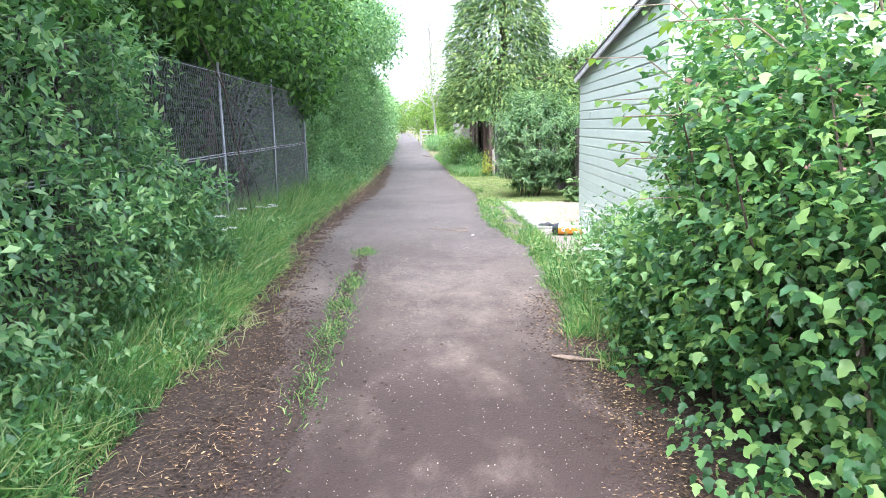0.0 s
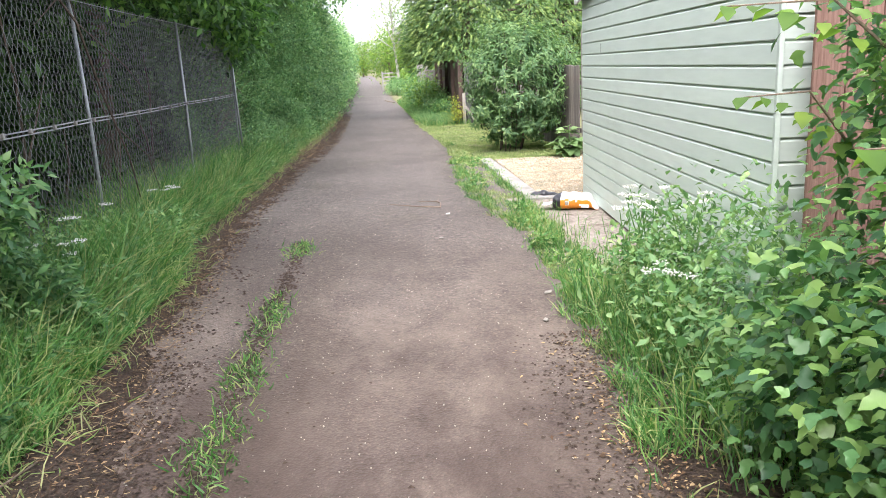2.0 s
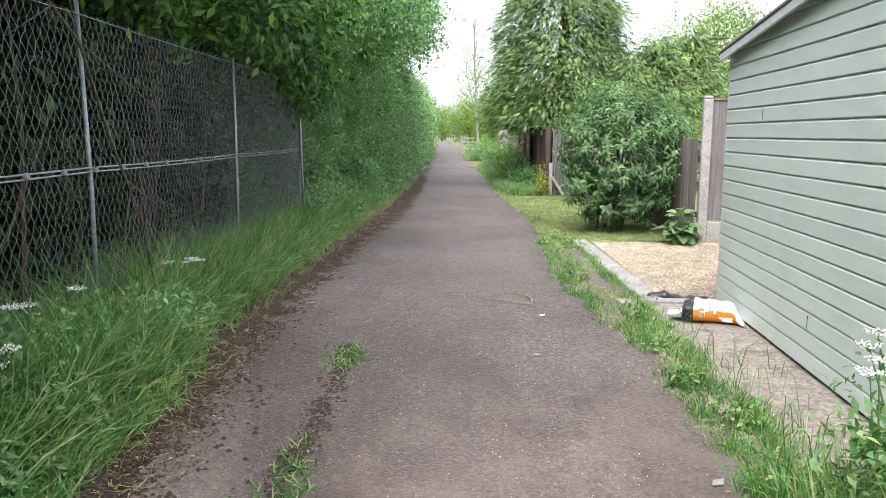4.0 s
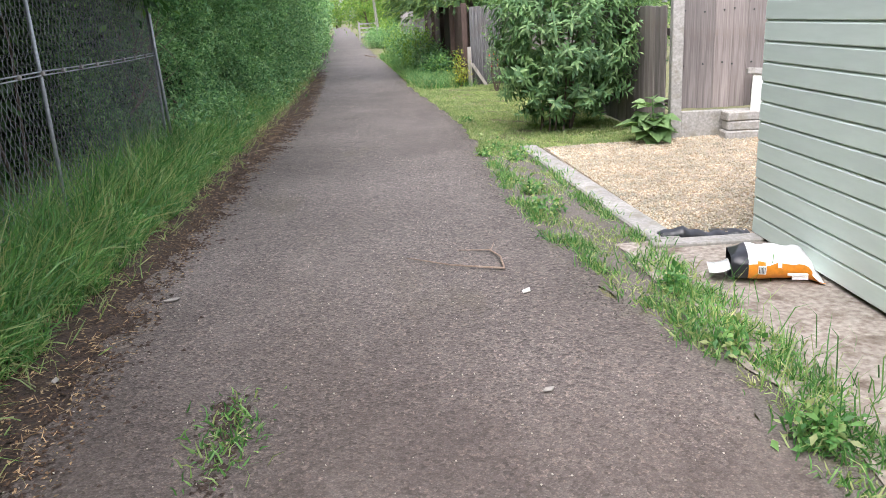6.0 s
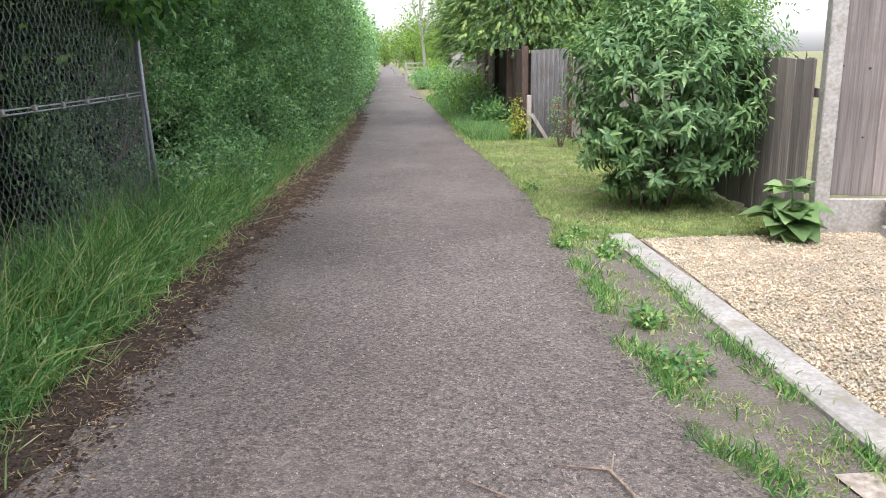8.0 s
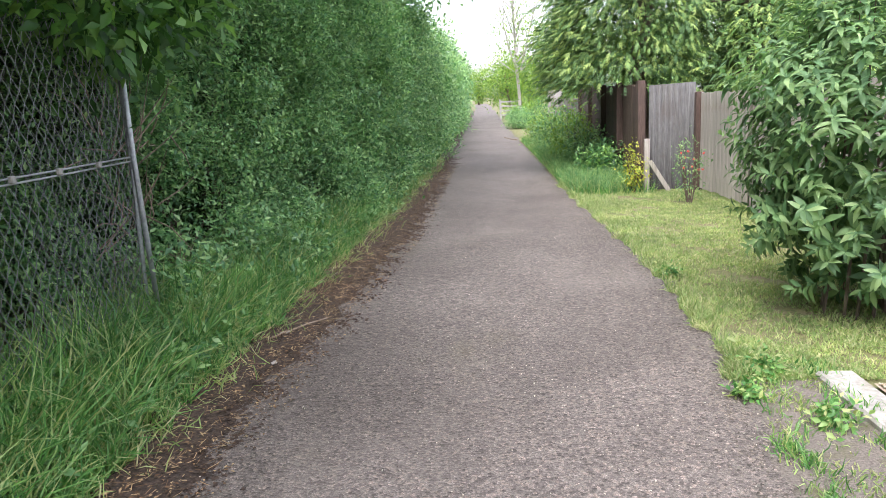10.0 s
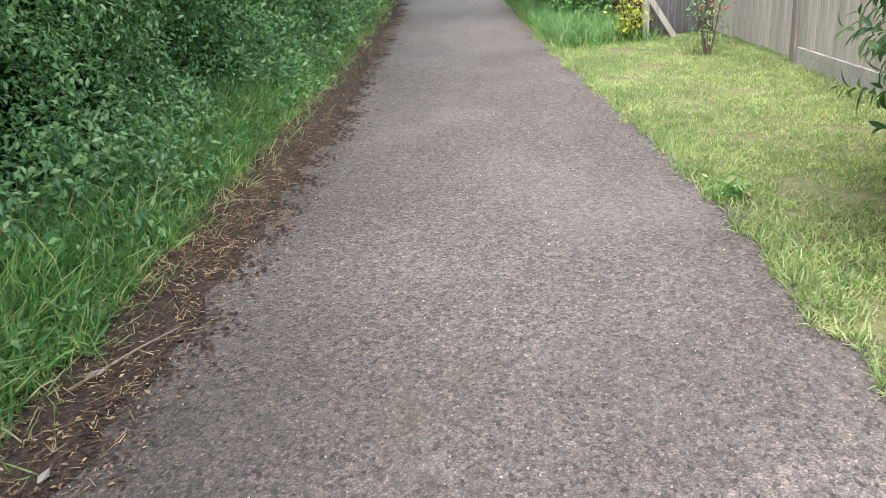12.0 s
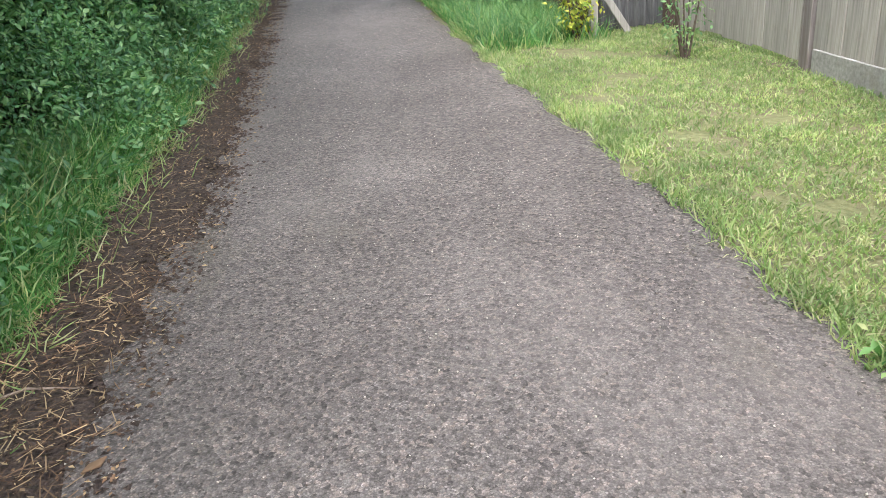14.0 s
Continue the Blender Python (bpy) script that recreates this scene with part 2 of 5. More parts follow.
LIME_LEAF = leaf_mat("bright_spring_leaves", [(0.1, 0.2, 0.035), (0.16, 0.28, 0.05), (0.22, 0.33, 0.06)], 0.5, 0.4)
YELLOW_LEAF = leaf_mat("golden_leaves", [(0.2, 0.3, 0.06), (0.4, 0.42, 0.06), (0.52, 0.47, 0.07), (0.3, 0.38, 0.06)], 0.5, 0.35)
DOCK_LEAF = leaf_mat("dock_leaves", [(0.11, 0.19, 0.08), (0.14, 0.24, 0.1), (0.2, 0.3, 0.14)], 0.45, 0.3)
WHITE_PETAL = plain("white_petals", (0.8, 0.8, 0.76), 0.7)
RED_PETAL = plain("red_petals", (0.6, 0.06, 0.05), 0.6)
PEBBLE = leaf_mat("pale_pebbles", [(0.34, 0.26, 0.18), (0.47, 0.39, 0.29), (0.58, 0.52, 0.43), (0.42, 0.38, 0.33)], 0.8, 0.0)
CHIP = leaf_mat("loose_chippings", [(0.12, 0.1, 0.09), (0.28, 0.24, 0.22), (0.5, 0.46, 0.42)], 0.85, 0.0)
GRIT = leaf_mat("dull_grit", [(0.06, 0.052, 0.047), (0.1, 0.09, 0.082), (0.17, 0.155, 0.142)], 0.9, 0.0)
LITTER = leaf_mat("dead_leaf_litter", [(0.06, 0.036, 0.024), (0.1, 0.06, 0.038), (0.19, 0.12, 0.072), (0.38, 0.28, 0.17)], 0.9, 0.05)


# ---- building helpers ----
def put(name, bm, material, parent=None, label="", smooth=False):
    me = bpy.data.meshes.new(name)
    bm.to_mesh(me)
    bm.free()
    me.materials.append(material)
    if smooth:
        for p in me.polygons:
            p.use_smooth = True
    ob = new(name, me)
    if parent:
        ob.parent = parent
    if label:
        ob["label"] = label
    return ob


def part(name, bm, material, parent, label="", smooth=False):
    return put(name, bm, material, parent, label, smooth)


def thing(name, label, category, group="", at=(0, 0, 0)):
    ob = new(name)
    ob.location = at
    ob.empty_display_size = 0.1
    return tagged(ob, label, category, group)


def box(bm, x0, x1, y0, y1, z0, z1, m=None, bevel=0.0):
    made = bmesh.ops.create_cube(bm, size=1.0, matrix=Matrix.Translation(((x0 + x1) / 2, (y0 + y1) / 2, (z0 + z1) / 2)) @ Matrix.Diagonal((x1 - x0, y1 - y0, z1 - z0, 1)))
    vs = made["verts"]
    if bevel:
        es = list({e for v in vs for e in v.link_edges})
        vs = bmesh.ops.bevel(bm, geom=es, offset=bevel, segments=1, affect="EDGES")["verts"]
    if m:
        bmesh.ops.transform(bm, matrix=m, verts=[v for v in vs if v.is_valid])
    return bm


def one_box(*a, **k):
    return box(bmesh.new(), *a, **k)


def tube(bm, pts, radii, sides=6, cap=True):
    """A bent tube through points, tapering."""
    pts = [Vector(p) for p in pts]
    rings = []
    for i, p in enumerate(pts):
        d = (pts[min(i + 1, len(pts) - 1)] - pts[max(i - 1, 0)]).normalized()
        u = d.orthogonal().normalized() if i == 0 else (u - d * u.dot(d)).normalized()
        w = d.cross(u)
        rings.append([bm.verts.new(p + (u * math.cos(a) + w * math.sin(a)) * radii[i]) for a in (2 * math.pi * k / sides for k in range(sides))])
    for a, b in zip(rings, rings[1:]):
        for k in range(sides):
            bm.faces.new((a[k], a[(k + 1) % sides], b[(k + 1) % sides], b[k]))
    if cap:
        bm.faces.new(rings[0][::-1])
        bm.faces.new(rings[-1])
    return bm


def mesh_from(name, co, tris, material):
    """A mesh of triangles straight from arrays."""
    me = bpy.data.meshes.new(name)
    me.vertices.add(len(co))
    me.vertices.foreach_set("co", np.asarray(co, np.float32).ravel())
    me.loops.add(tris.size)
    me.loops.foreach_set("vertex_index", tris.astype(np.int32).ravel())
    me.polygons.add(len(tris))
    me.polygons.foreach_set("loop_start", np.arange(0, tris.size, 3, dtype=np.int32))
    me.update(calc_edges=True)
    me.validate()
    me.materials.append(material)
    return me


def scatter(name, shape, places, ways, ups, sizes, material, parent=None):
    """Copies of a small shape, joined: each lies along its way, with its top towards its up."""
    v, f = shape
    ways = ways / (np.linalg.norm(ways, axis=1, keepdims=True) + 1e-9)
    side = np.cross(ups, ways)
    side /= np.linalg.norm(side, axis=1, keepdims=True) + 1e-9
    top = np.cross(ways, side)
    s = np.asarray(sizes, float).reshape(len(places), -1)
    s = np.repeat(s, 3, 1) if s.shape[1] == 1 else s
    co = places[:, None, :] + (v[None, :, 0:1] * s[:, None, 0:1]) * ways[:, None, :] + (v[None, :, 1:2] * s[:, None, 1:2]) * side[:, None, :] + (v[None, :, 2:3] * s[:, None, 2:3]) * top[:, None, :]
    tris = (f[None] + (np.arange(len(places)) * len(v))[:, None, None]).reshape(-1, 3)
    me = mesh_from(name, co.reshape(-1, 3), tris, material)
    ob = new(name, me)
    if parent:
        ob.parent = parent
    return ob


def shape(verts, tris):
    return np.array(verts, float), np.array(tris)


LEAF = shape([(0, 0, 0), (0.45, 0.24, 0.06), (0.45, -0.24, 0.06), (1, 0, -0.08)], [(0, 2, 3), (0, 3, 1)])
BROAD = shape([(0, 0, 0), (0.2, 0.26, 0.06), (0.2, -0.26, 0.06), (0.55, 0.29, 0.03), (0.55, -0.29, 0.03), (0.5, 0, -0.03), (1.0, 0, -0.2)], [(0, 5, 1), (0, 2, 5), (1, 5, 3), (2, 4, 5), (3, 5, 6), (4, 6, 5)])
LOBED = shape([(0, 0, 0), (0.42, 0, -0.03), (0.1, 0.2, 0.03), (0.3, 0.42, 0.0), (0.46, 0.25, 0.04), (0.7, 0.24, 0.0), (1.0, 0, -0.16), (0.7, -0.24, 0.0), (0.46, -0.25, 0.04), (0.3, -0.42, 0.0), (0.1, -0.2, 0.03)], [(0, 1, 2), (2, 1, 3), (3, 1, 4), (4, 1, 5), (5, 1, 6), (6, 1, 7), (7, 1, 8), (8, 1, 9), (9, 1, 10), (10, 1, 0)])
LANCE = shape([(0, 0, 0), (0.22, 0.13, 0.05), (0.22, -0.13, 0.05), (0.5, 0.16, 0.03), (0.5, -0.16, 0.03), (0.4, 0, -0.01), (0.78, 0.085, -0.07), (0.78, -0.085, -0.07), (1, 0, -0.22)], [(0, 5, 1), (0, 2, 5), (1, 5, 3), (2, 4, 5), (3, 5, 6), (5, 4, 7), (5, 7, 6), (6, 7, 8)])
FROND = shape([(0, 0, 0), (0.3, 0, 0.02), (0.58, 0, 0), (0.82, 0, -0.06), (1.0, 0.02, -0.16), (0.4, 0.22, -0.05), (0.42, -0.2, -0.07), (0.68, 0.2, -0.1), (0.66, -0.21, -0.08), (0.92, 0.12, -0.16), (0.9, -0.13, -0.15)], [(0, 1, 5), (1, 0, 6), (1, 2, 7), (2, 1, 8), (2, 3, 9), (3, 2, 10), (2, 4, 3)])
CRUMB = shape([(-0.5, -0.3, 0), (0.5, -0.25, 0), (0.1, 0.5, 0), (0.02, 0.0, 0.3)], [(0, 1, 3), (1, 2, 3), (2, 0, 3)])
BLADE = shape([(0, 0.5, 0), (0, -0.5, 0), (0.6, 0.45, 0.12), (0.6, -0.45, 0.12), (0.88, 0, 0.55)], [(0, 1, 2), (1, 3, 2), (2, 3, 4)])
STONE = shape([(-0.5, 0, 0), (0.5, 0.05, 0), (0, 0.45, -0.05), (0.06, -0.42, 0.04), (0, 0, 0.32), (0, 0, -0.3)], [(0, 3, 4), (3, 1, 4), (1, 2, 4), (2, 0, 4), (3, 0, 5), (1, 3, 5), (2, 1, 5), (0, 2, 5)])
SPRAY = shape([(0, 0, 0), (0.5, 0.17, 0.03), (0.55, -0.15, 0.03), (1, 0.02, -0.1)], [(0, 2, 3), (0, 3, 1)])


def wide_soil():
    tagged(sheet_between("bank_soil", lambda y: right_edge(y) - 0.05, lambda y: 3.4 + 0 * y, -8, 7.5, -0.003, 0.25, 5, SOIL, 0.004, 0.05, 4.0), "dark bare soil under the bush", "soil", kind="structure")


def unit(n):
    d = rng.normal(size=(n, 3))
    return d / np.linalg.norm(d, axis=1, keepdims=True)


def wobble(y, z=0.0, seed=0.0, f=1.0):
    """A smooth bumpiness between about -1 and 1."""
    return (np.sin(y * 1.7 * f + seed + 1.3 * np.sin(z * 1.9 * f + seed)) + np.sin(z * 2.6 * f + seed * 2 + 1.1 * np.sin(y * 2.3 * f)) + np.sin(y * 4.1 * f + z * 3.3 * f + seed * 3)) / 3


def clumps(centre, radii, n_clumps, per, spread, hollow=0.55, flat=1.0):
    """Points of a crown: clumps on and inside a lumpy ellipsoid, and the way each point faces."""
    d = unit(n_clumps)
    r = hollow + (1 - hollow) * rng.random((n_clumps, 1)) ** 0.6
    lump = 1 + 0.22 * wobble(d[:, 0:1] * 3, d[:, 2:3] * 3, centre[0])
    c = np.array(centre) + d * r * lump * np.array(radii)
    stray = np.where(rng.random((n_clumps * per, 1)) < 0.12, 1.7, 1.0)
    p = np.repeat(c, per, 0) + rng.normal(size=(n_clumps * per, 3)) * spread * stray * np.array((1, 1, flat))
    out = p - np.array(centre)
    return p, out / (np.linalg.norm(out, axis=1, keepdims=True) + 1e-9)


def leafy(name, p, out, lo, hi, material, parent=None, kind=LEAF, droop=0.2, ups=0.8):
    way = out * 0.6 + unit(len(p)) * 0.9 + np.array((0, 0, -droop))
    up = out * 0.5 + unit(len(p)) * 0.5 + np.array((0, 0, ups))
    return scatter(name, kind, p, way, up, rng.uniform(lo, hi, len(p)), material, parent)


# ---- plan ----
def left_edge(y):
    return np.interp(y, (-30, 0, 5.5, 6.5, 8, 9.5, 11, 13, 16.5, 18, 20, 28, 36, 60, 100, 160), (-0.42, -0.42, -0.42, -0.5, -0.76, -0.86, -0.92, -0.9, -0.74, -0.65, -0.56, -0.66, -0.8, -1.22, -1.95, -3.6))


def right_edge(y):
    return np.interp(y, (-30, 0, 6.7, 8.6, 10.2, 11, 12.3, 14.5, 15.8, 17.4, 20, 22, 24.3, 28.8, 36, 60, 100, 160), (1.3, 1.3, 1.34, 1.46, 1.58, 1.5, 1.33, 1.38, 1.55, 1.56, 1.5, 1.38, 1.3, 1.22, 1.05, 0.6, 0.15, -1.2))


def grass_left(y):
    return np.interp(y, (-30, 7, 9.5, 11, 13, 16, 18, 22, 28, 60, 100, 160), (-1.0, -0.98, -1.02, -1.22, -1.18, -1.1, -1.08, -0.95, -0.98, -1.42, -2.15, -3.9))


def sheet_between(name, a, b, y0, y1, z, step, across, material, rough=0.0, jag=0.0, seed=0.0):
    """A strip of ground between two edges, a little uneven."""
    ys = np.arange(y0, y1 + step, step)
    ts = np.linspace(0, 1, across)
    lo, hi = a(ys) + jag * wobble(ys * 3, ys * 0.7, seed), b(ys) + jag * wobble(ys * 3.3, ys * 0.5, seed + 4)
    X = lo[:, None] + (hi - lo)[:, None] * ts[None]
    Y = np.repeat(ys[:, None], across, 1)
    Z = z + rough * wobble(Y * 1.5, X * 2.0, seed)
    co = np.stack((X, Y, Z), -1).reshape(-1, 3)
    i = np.arange((len(ys) - 1) * across).reshape(len(ys) - 1, across)[:, :-1].ravel()
    q = np.stack((i, i + 1, i + across + 1, i + across), 1)
    return new(name, mesh_from(name, co, np.concatenate((q[:, (0, 1, 2)], q[:, (0, 2, 3)])), material))


def ground():
    e = 1500.0
    inner = sheet_between("ground", lambda y: -e + 0 * y, lambda y: e + 0 * y, -e, e, -0.012, 300, 11, EARTH)
    return tagged(inner, "bare grassy earth beside the lane", "ground", kind="structure")


ground()
tagged(sheet_between("dirt_strip", lambda y: grass_left(y) - 0.25, lambda y: left_edge(y) + 0.12, -6, 90, -0.004, 0.15, 3, SOIL, 0.003, 0.06, 2.0), "dark damp dirt with leaf litter beside the tarmac", "soil", kind="structure")
tagged(sheet_between("road", left_edge, right_edge, -12, 160, 0.006, 0.12, 9, TARMAC, 0.004, 0.09, 1.0), "worn narrow tarmac lane with mossy patches", "lane", kind="structure")
wide_soil()


# ---- shed ----
def shed():
    rise = 0.105
    turn = pose(2.5, 12.0, 0, 0, 0, -3.5)
    s = thing("garden_shed", "sage green painted timber shed with shiplap boards", "shed")
    s.matrix_world = turn
    L, W, H, pitch = 4.4, 3.0, 1.93, 0.107
    bm = bmesh.new()
    for a in ((0.02, 0.07, -L + 0.02, -0.02), (W - 0.07, W - 0.02, -L + 0.02, -0.02), (0.07, W - 0.07, -L + 0.02, -L + 0.07), (0.07, W - 0.07, -0.07, -0.02)):
        box(bm, *a, 0.03, H - 0.01)
    part("wall", bm, SHED_DARK, s)
    prof = [(0.02, 0.0), (-0.002, 0.0), (-0.004, 0.004), (-0.002, 0.09), (0.006, 0.099), (0.01, pitch + 0.006), (0.02, pitch + 0.006)]

    def board(length, z0=-9.0):
        bm = bmesh.new()
        cut = lambda z: min(length - 0.01, max(0.0, (z0 + z - H - 0.02) / rise))
        ends = [[bm.verts.new((x, -cut(z), z)) for x, z in prof], [bm.verts.new((x, -length, z)) for x, z in prof]]
        n = len(prof)
        for k in range(n):
            bm.faces.new((ends[0][k], ends[0][(k + 1) % n], ends[1][(k + 1) % n], ends[1][k]))
        bm.faces.new(ends[0][::-1])
        bm.faces.new(ends[1])
        bmesh.ops.recalc_face_normals(bm, faces=bm.faces)
        return bm

    rows = int((H + rise * L - 0.03) / pitch)

    def rank(length, place, top):
        me = None
        for r in range(rows):
            z = 0.03 + r * pitch
            n = top(z + pitch * 0.9, length)
            if n < 0.15:
                continue
            if me is None or n < length - 0.01:
                o = part("board", board(n), SHED_PAINT, s)
                me = o.data
            else:
                o = new("board", me)
                o.parent = s
            o.matrix_local = place(z, length - n)

    slope = lambda z, n: n if z < H else n - (z - H) / rise
    whole = None
    for r in range(rows + 1):
        z = 0.03 + r * pitch
        if whole and z + pitch < H:
            o = new("board", whole)
            o.parent = s
        else:
            o = part("board", board(L, z), SHED_PAINT, s)
            whole = whole or o.data
        o.matrix_local = pose(0, 0, z)
    rank(W, lambda z, d: pose(0, -L, z, 0, 0, 90), lambda z, n: n if z < H + rise * L else 0)
    rank(W, lambda z, d: pose(W, 0, z, 0, 0, -90), lambda z, n: n if z < H else 0)
    rank(L, lambda z, d: pose(W, -L, z, 0, 0, 180), slope)
    for y, z in ((-1.85, 0.25), (-0.85, 1.42)):
        r = round((z - 0.03) / pitch)
        part("butt_joint", one_box(-0.0055, 0.0, y - 0.002, y + 0.002, 0.034 + r * pitch, 0.115 + r * pitch), SHED_DARK, s)
    part("corner_trim", one_box(-0.012, 0.012, -L - 0.022, -L + 0.004, 0.02, H + rise * L - 0.03, bevel=0.003), SHED_PAINT, s)
    part("plinth", one_box(0.03, W - 0.03, -L + 0.03, -0.03, -0.01, 0.03), CONCRETE, s)
    tip = math.degrees(math.atan(rise))
    lid = pose(0, 0, H, -tip)
    part("roof", one_box(-0.075, W + 0.1, -L - 0.15, 0.07, 0.03, 0.055, lid, bevel=0.006), ROOF_FELT, s, "dark grey felted roof")
    part("fascia", one_box(-0.066, -0.046, -L - 0.14, 0.06, -0.03, 0.028, lid, bevel=0.003), FASCIA, s, "grey-white fascia board along the roof edge")
    part("soffit", one_box(-0.044, W + 0.07, -L - 0.13, 0.055, 0.012, 0.028, lid), SHED_DARK, s)
    return s


shed()


# ---- chain-link fence ----
def chain_fence(x=-1.7, y0=-4.3, y1=16.1, h=2.0, n=8):
    f = thing("chain_link_fence", "galvanised chain-link fence on thin steel posts", "fence")
    gap = (y1 - y0) / (n - 1)
    for i in range(n):
        y = y0 + gap * i
        lean = 0.03 * math.sin(i * 2.3)
        bm = tube(bmesh.new(), [(x, y, -0.02), (x + 0.01, y, 1.0), (x, y + lean, h + 0.08)], [0.014, 0.014, 0.013], 8)
        part("post", bm, GALV, f, smooth=True)
    for z, r in ((h - 0.03, 0.003), (1.103, 0.005), (1.127, 0.005), (0.12, 0.003)):
        pts = [(x + 0.02, y0 + gap * i * 0.25, z - 0.008 * math.sin(math.pi * (i % 4) / 4)) for i in range(4 * (n - 1) + 1)]
        part("rail_wire", tube(bmesh.new(), pts, [r] * len(pts), 6), GALV, f, smooth=True)
    part("strut", tube(bmesh.new(), [(x + 0.03, y1 - 0.05, 2.06), (x + 0.035, y1 - 0.02, 1.1), (x + 0.05, y1 + 0.06, -0.02)], [0.016, 0.016, 0.016], 8), GALV, f, "bent end pole of the fence", smooth=True)
    clip = None
    for i in range(int((y1 - y0) / 0.36)):
        if clip is None:
            clip = part("clip", one_box(-0.01, 0.012, -0.016, 0.016, -0.016, 0.016, bevel=0.004), CONCRETE, f, "pale wire clip")
            o = clip
        else:
            o = new("clip", clip.data)
            o.parent = f
        o.location = (x + 0.028, y0 + 0.2 + i * 0.36, 1.115)
    # interlocking zigzag wires, drawn as slim three-sided strands
    dy, dz, r = 0.034, 0.056, 0.0021
    cols, rows = int((y1 - y0) / dy), int(h / dz)
    k = np.arange(rows + 1)
    ring = np.array([(math.cos(a), math.sin(a)) for a in (0.5, 2.6, 4.7)])
    co, tris = [], []
    for c in range(cols):
        yy = y0 + (c + 0.5 + 0.52 * np.where(k % 2 == 0, 1, -1) * (1 if c % 2 else -1)) * dy
        zz = 0.03 + k * dz
        xx = x + 0.004 * np.where(k % 2 == 0, 1, -1) + 0.012 * np.sin(yy * 1.3) * np.sin(zz * 1.5)
        base = len(co) * 3 * (rows + 1)
        co.append(np.stack((xx[:, None] + ring[None, :, 0] * r, yy[:, None] + ring[None, :, 1] * r, np.repeat(zz[:, None], 3, 1)), -1).reshape(-1, 3))
        i = base + np.arange(rows)[:, None] * 3
        for a in range(3):
            b = (a + 1) % 3
            tris.append(np.concatenate((np.stack((i + a, i + b, i + 3 + b), -1).reshape(-1, 3), np.stack((i + a, i + 3 + b, i + 3 + a), -1).reshape(-1, 3))))
    # the same weave turns the corner behind the end post
    long, turn = np.concatenate(co), np.concatenate(tris)
    m = int(1.1 / dy) * 3 * (rows + 1)
    bend = long[:m].copy()
    bend[:, 0], bend[:, 1] = x - (long[:m, 1] - y0), y1 + (long[:m, 0] - x)
    turned = np.concatenate(tris[:3 * int(1.1 / dy)])
    long, turn = np.concatenate((long, bend)), np.concatenate((turn, turned + len(long)))
    me = mesh_from("wire_mesh", long, turn, WIRE)
    o = new("wire_mesh", me)
    o.parent = f
    tagged(o, "woven diamond wire", kind="stuff")


chain_fence()


# ---- timber fences on the far side of the lawn ----
def board_mesh(name, w, h, t, material, seed):
    r = random.Random(seed)
    bm = one_box(-w / 2, w / 2, -t / 2, t / 2, 0, h, bevel=0.003)
    for v in bm.verts:
        if v.co.z > h / 2:
            v.co.z += r.uniform(-0.012, 0.012)
            v.co.x += r.uniform(-0.002, 0.002)
    me = bpy.data.meshes.new(name)
    bm.to_mesh(me)
    bm.free()
    me.materials.append(material)
    return me


def board_run(f, a, b, h, w, material, t=0.018, z=0.03, seed=1, lap=0.0):
    a, b = Vector(a), Vector(b)
    length, d = (b - a).length, (b - a).normalized()
    ang = math.degrees(math.atan2(d.y, d.x))
    n = max(1, round(length / w))
    step = length / n
    kinds = [board_mesh("board", step - 0.003 + lap, h, t, material, seed + k) for k in range(4)]
    r = random.Random(seed)
    for i in range(n):
        p = a + d * step * (i + 0.5)
        o = new("board", kinds[r.randrange(4)])
        o.parent = f
        o.matrix_local = pose(p.x + r.uniform(-0.003, 0.003), p.y + (0.008 if lap and i % 2 else 0), z + r.uniform(-0.012, 0.012), 0, 0, ang + r.uniform(-1, 1))
    return ang


def side_fence():
    f = thing("timber_fence", "weathered close-board timber fence along the lawn", "fence")
    board_run(f, (3.36, 15.5), (3.26, 17.9), 1.26, 0.125, OLD_WOOD, seed=3)
    board_run(f, (3.26, 17.95), (3.17, 20.5), 1.24, 0.14, PALE_WOOD, z=0.14, seed=5)
    board_run(f, (3.17, 20.65), (3.1, 22.5), 1.26, 0.14, PALE_WOOD, z=0.05, seed=9)
    # The last post is coloured dark to stand for a shaded gap.
    for x, y, h, m in ((3.27, 17.92, 1.3, PALE_WOOD), (3.19, 20.56, 1.24, OLD_WOOD), (3.08, 22.52, 1.32, DARK_WOOD)):
        part("post", one_box(x - 0.05, x + 0.05, y - 0.05, y + 0.05, -0.01, h, bevel=0.006), m, f)
    for z in (0.3, 1.0):
        bm = bmesh.new()
        box(bm, -0.02, 0.02, 0, 7.0, z, z + 0.07, pose(3.44, 15.5, 0, 0, 0, 2.2), bevel=0.004)
        part("rail", bm, OLD_WOOD, f)
    part("gravel_board", one_box(-0.02, 0.02, 0, 2.5, -0.01, 0.15, pose(3.255, 17.98, 0, 0, 0, 2.0), bevel=0.004), CONCRETE, f, "pale concrete gravel board")


side_fence()


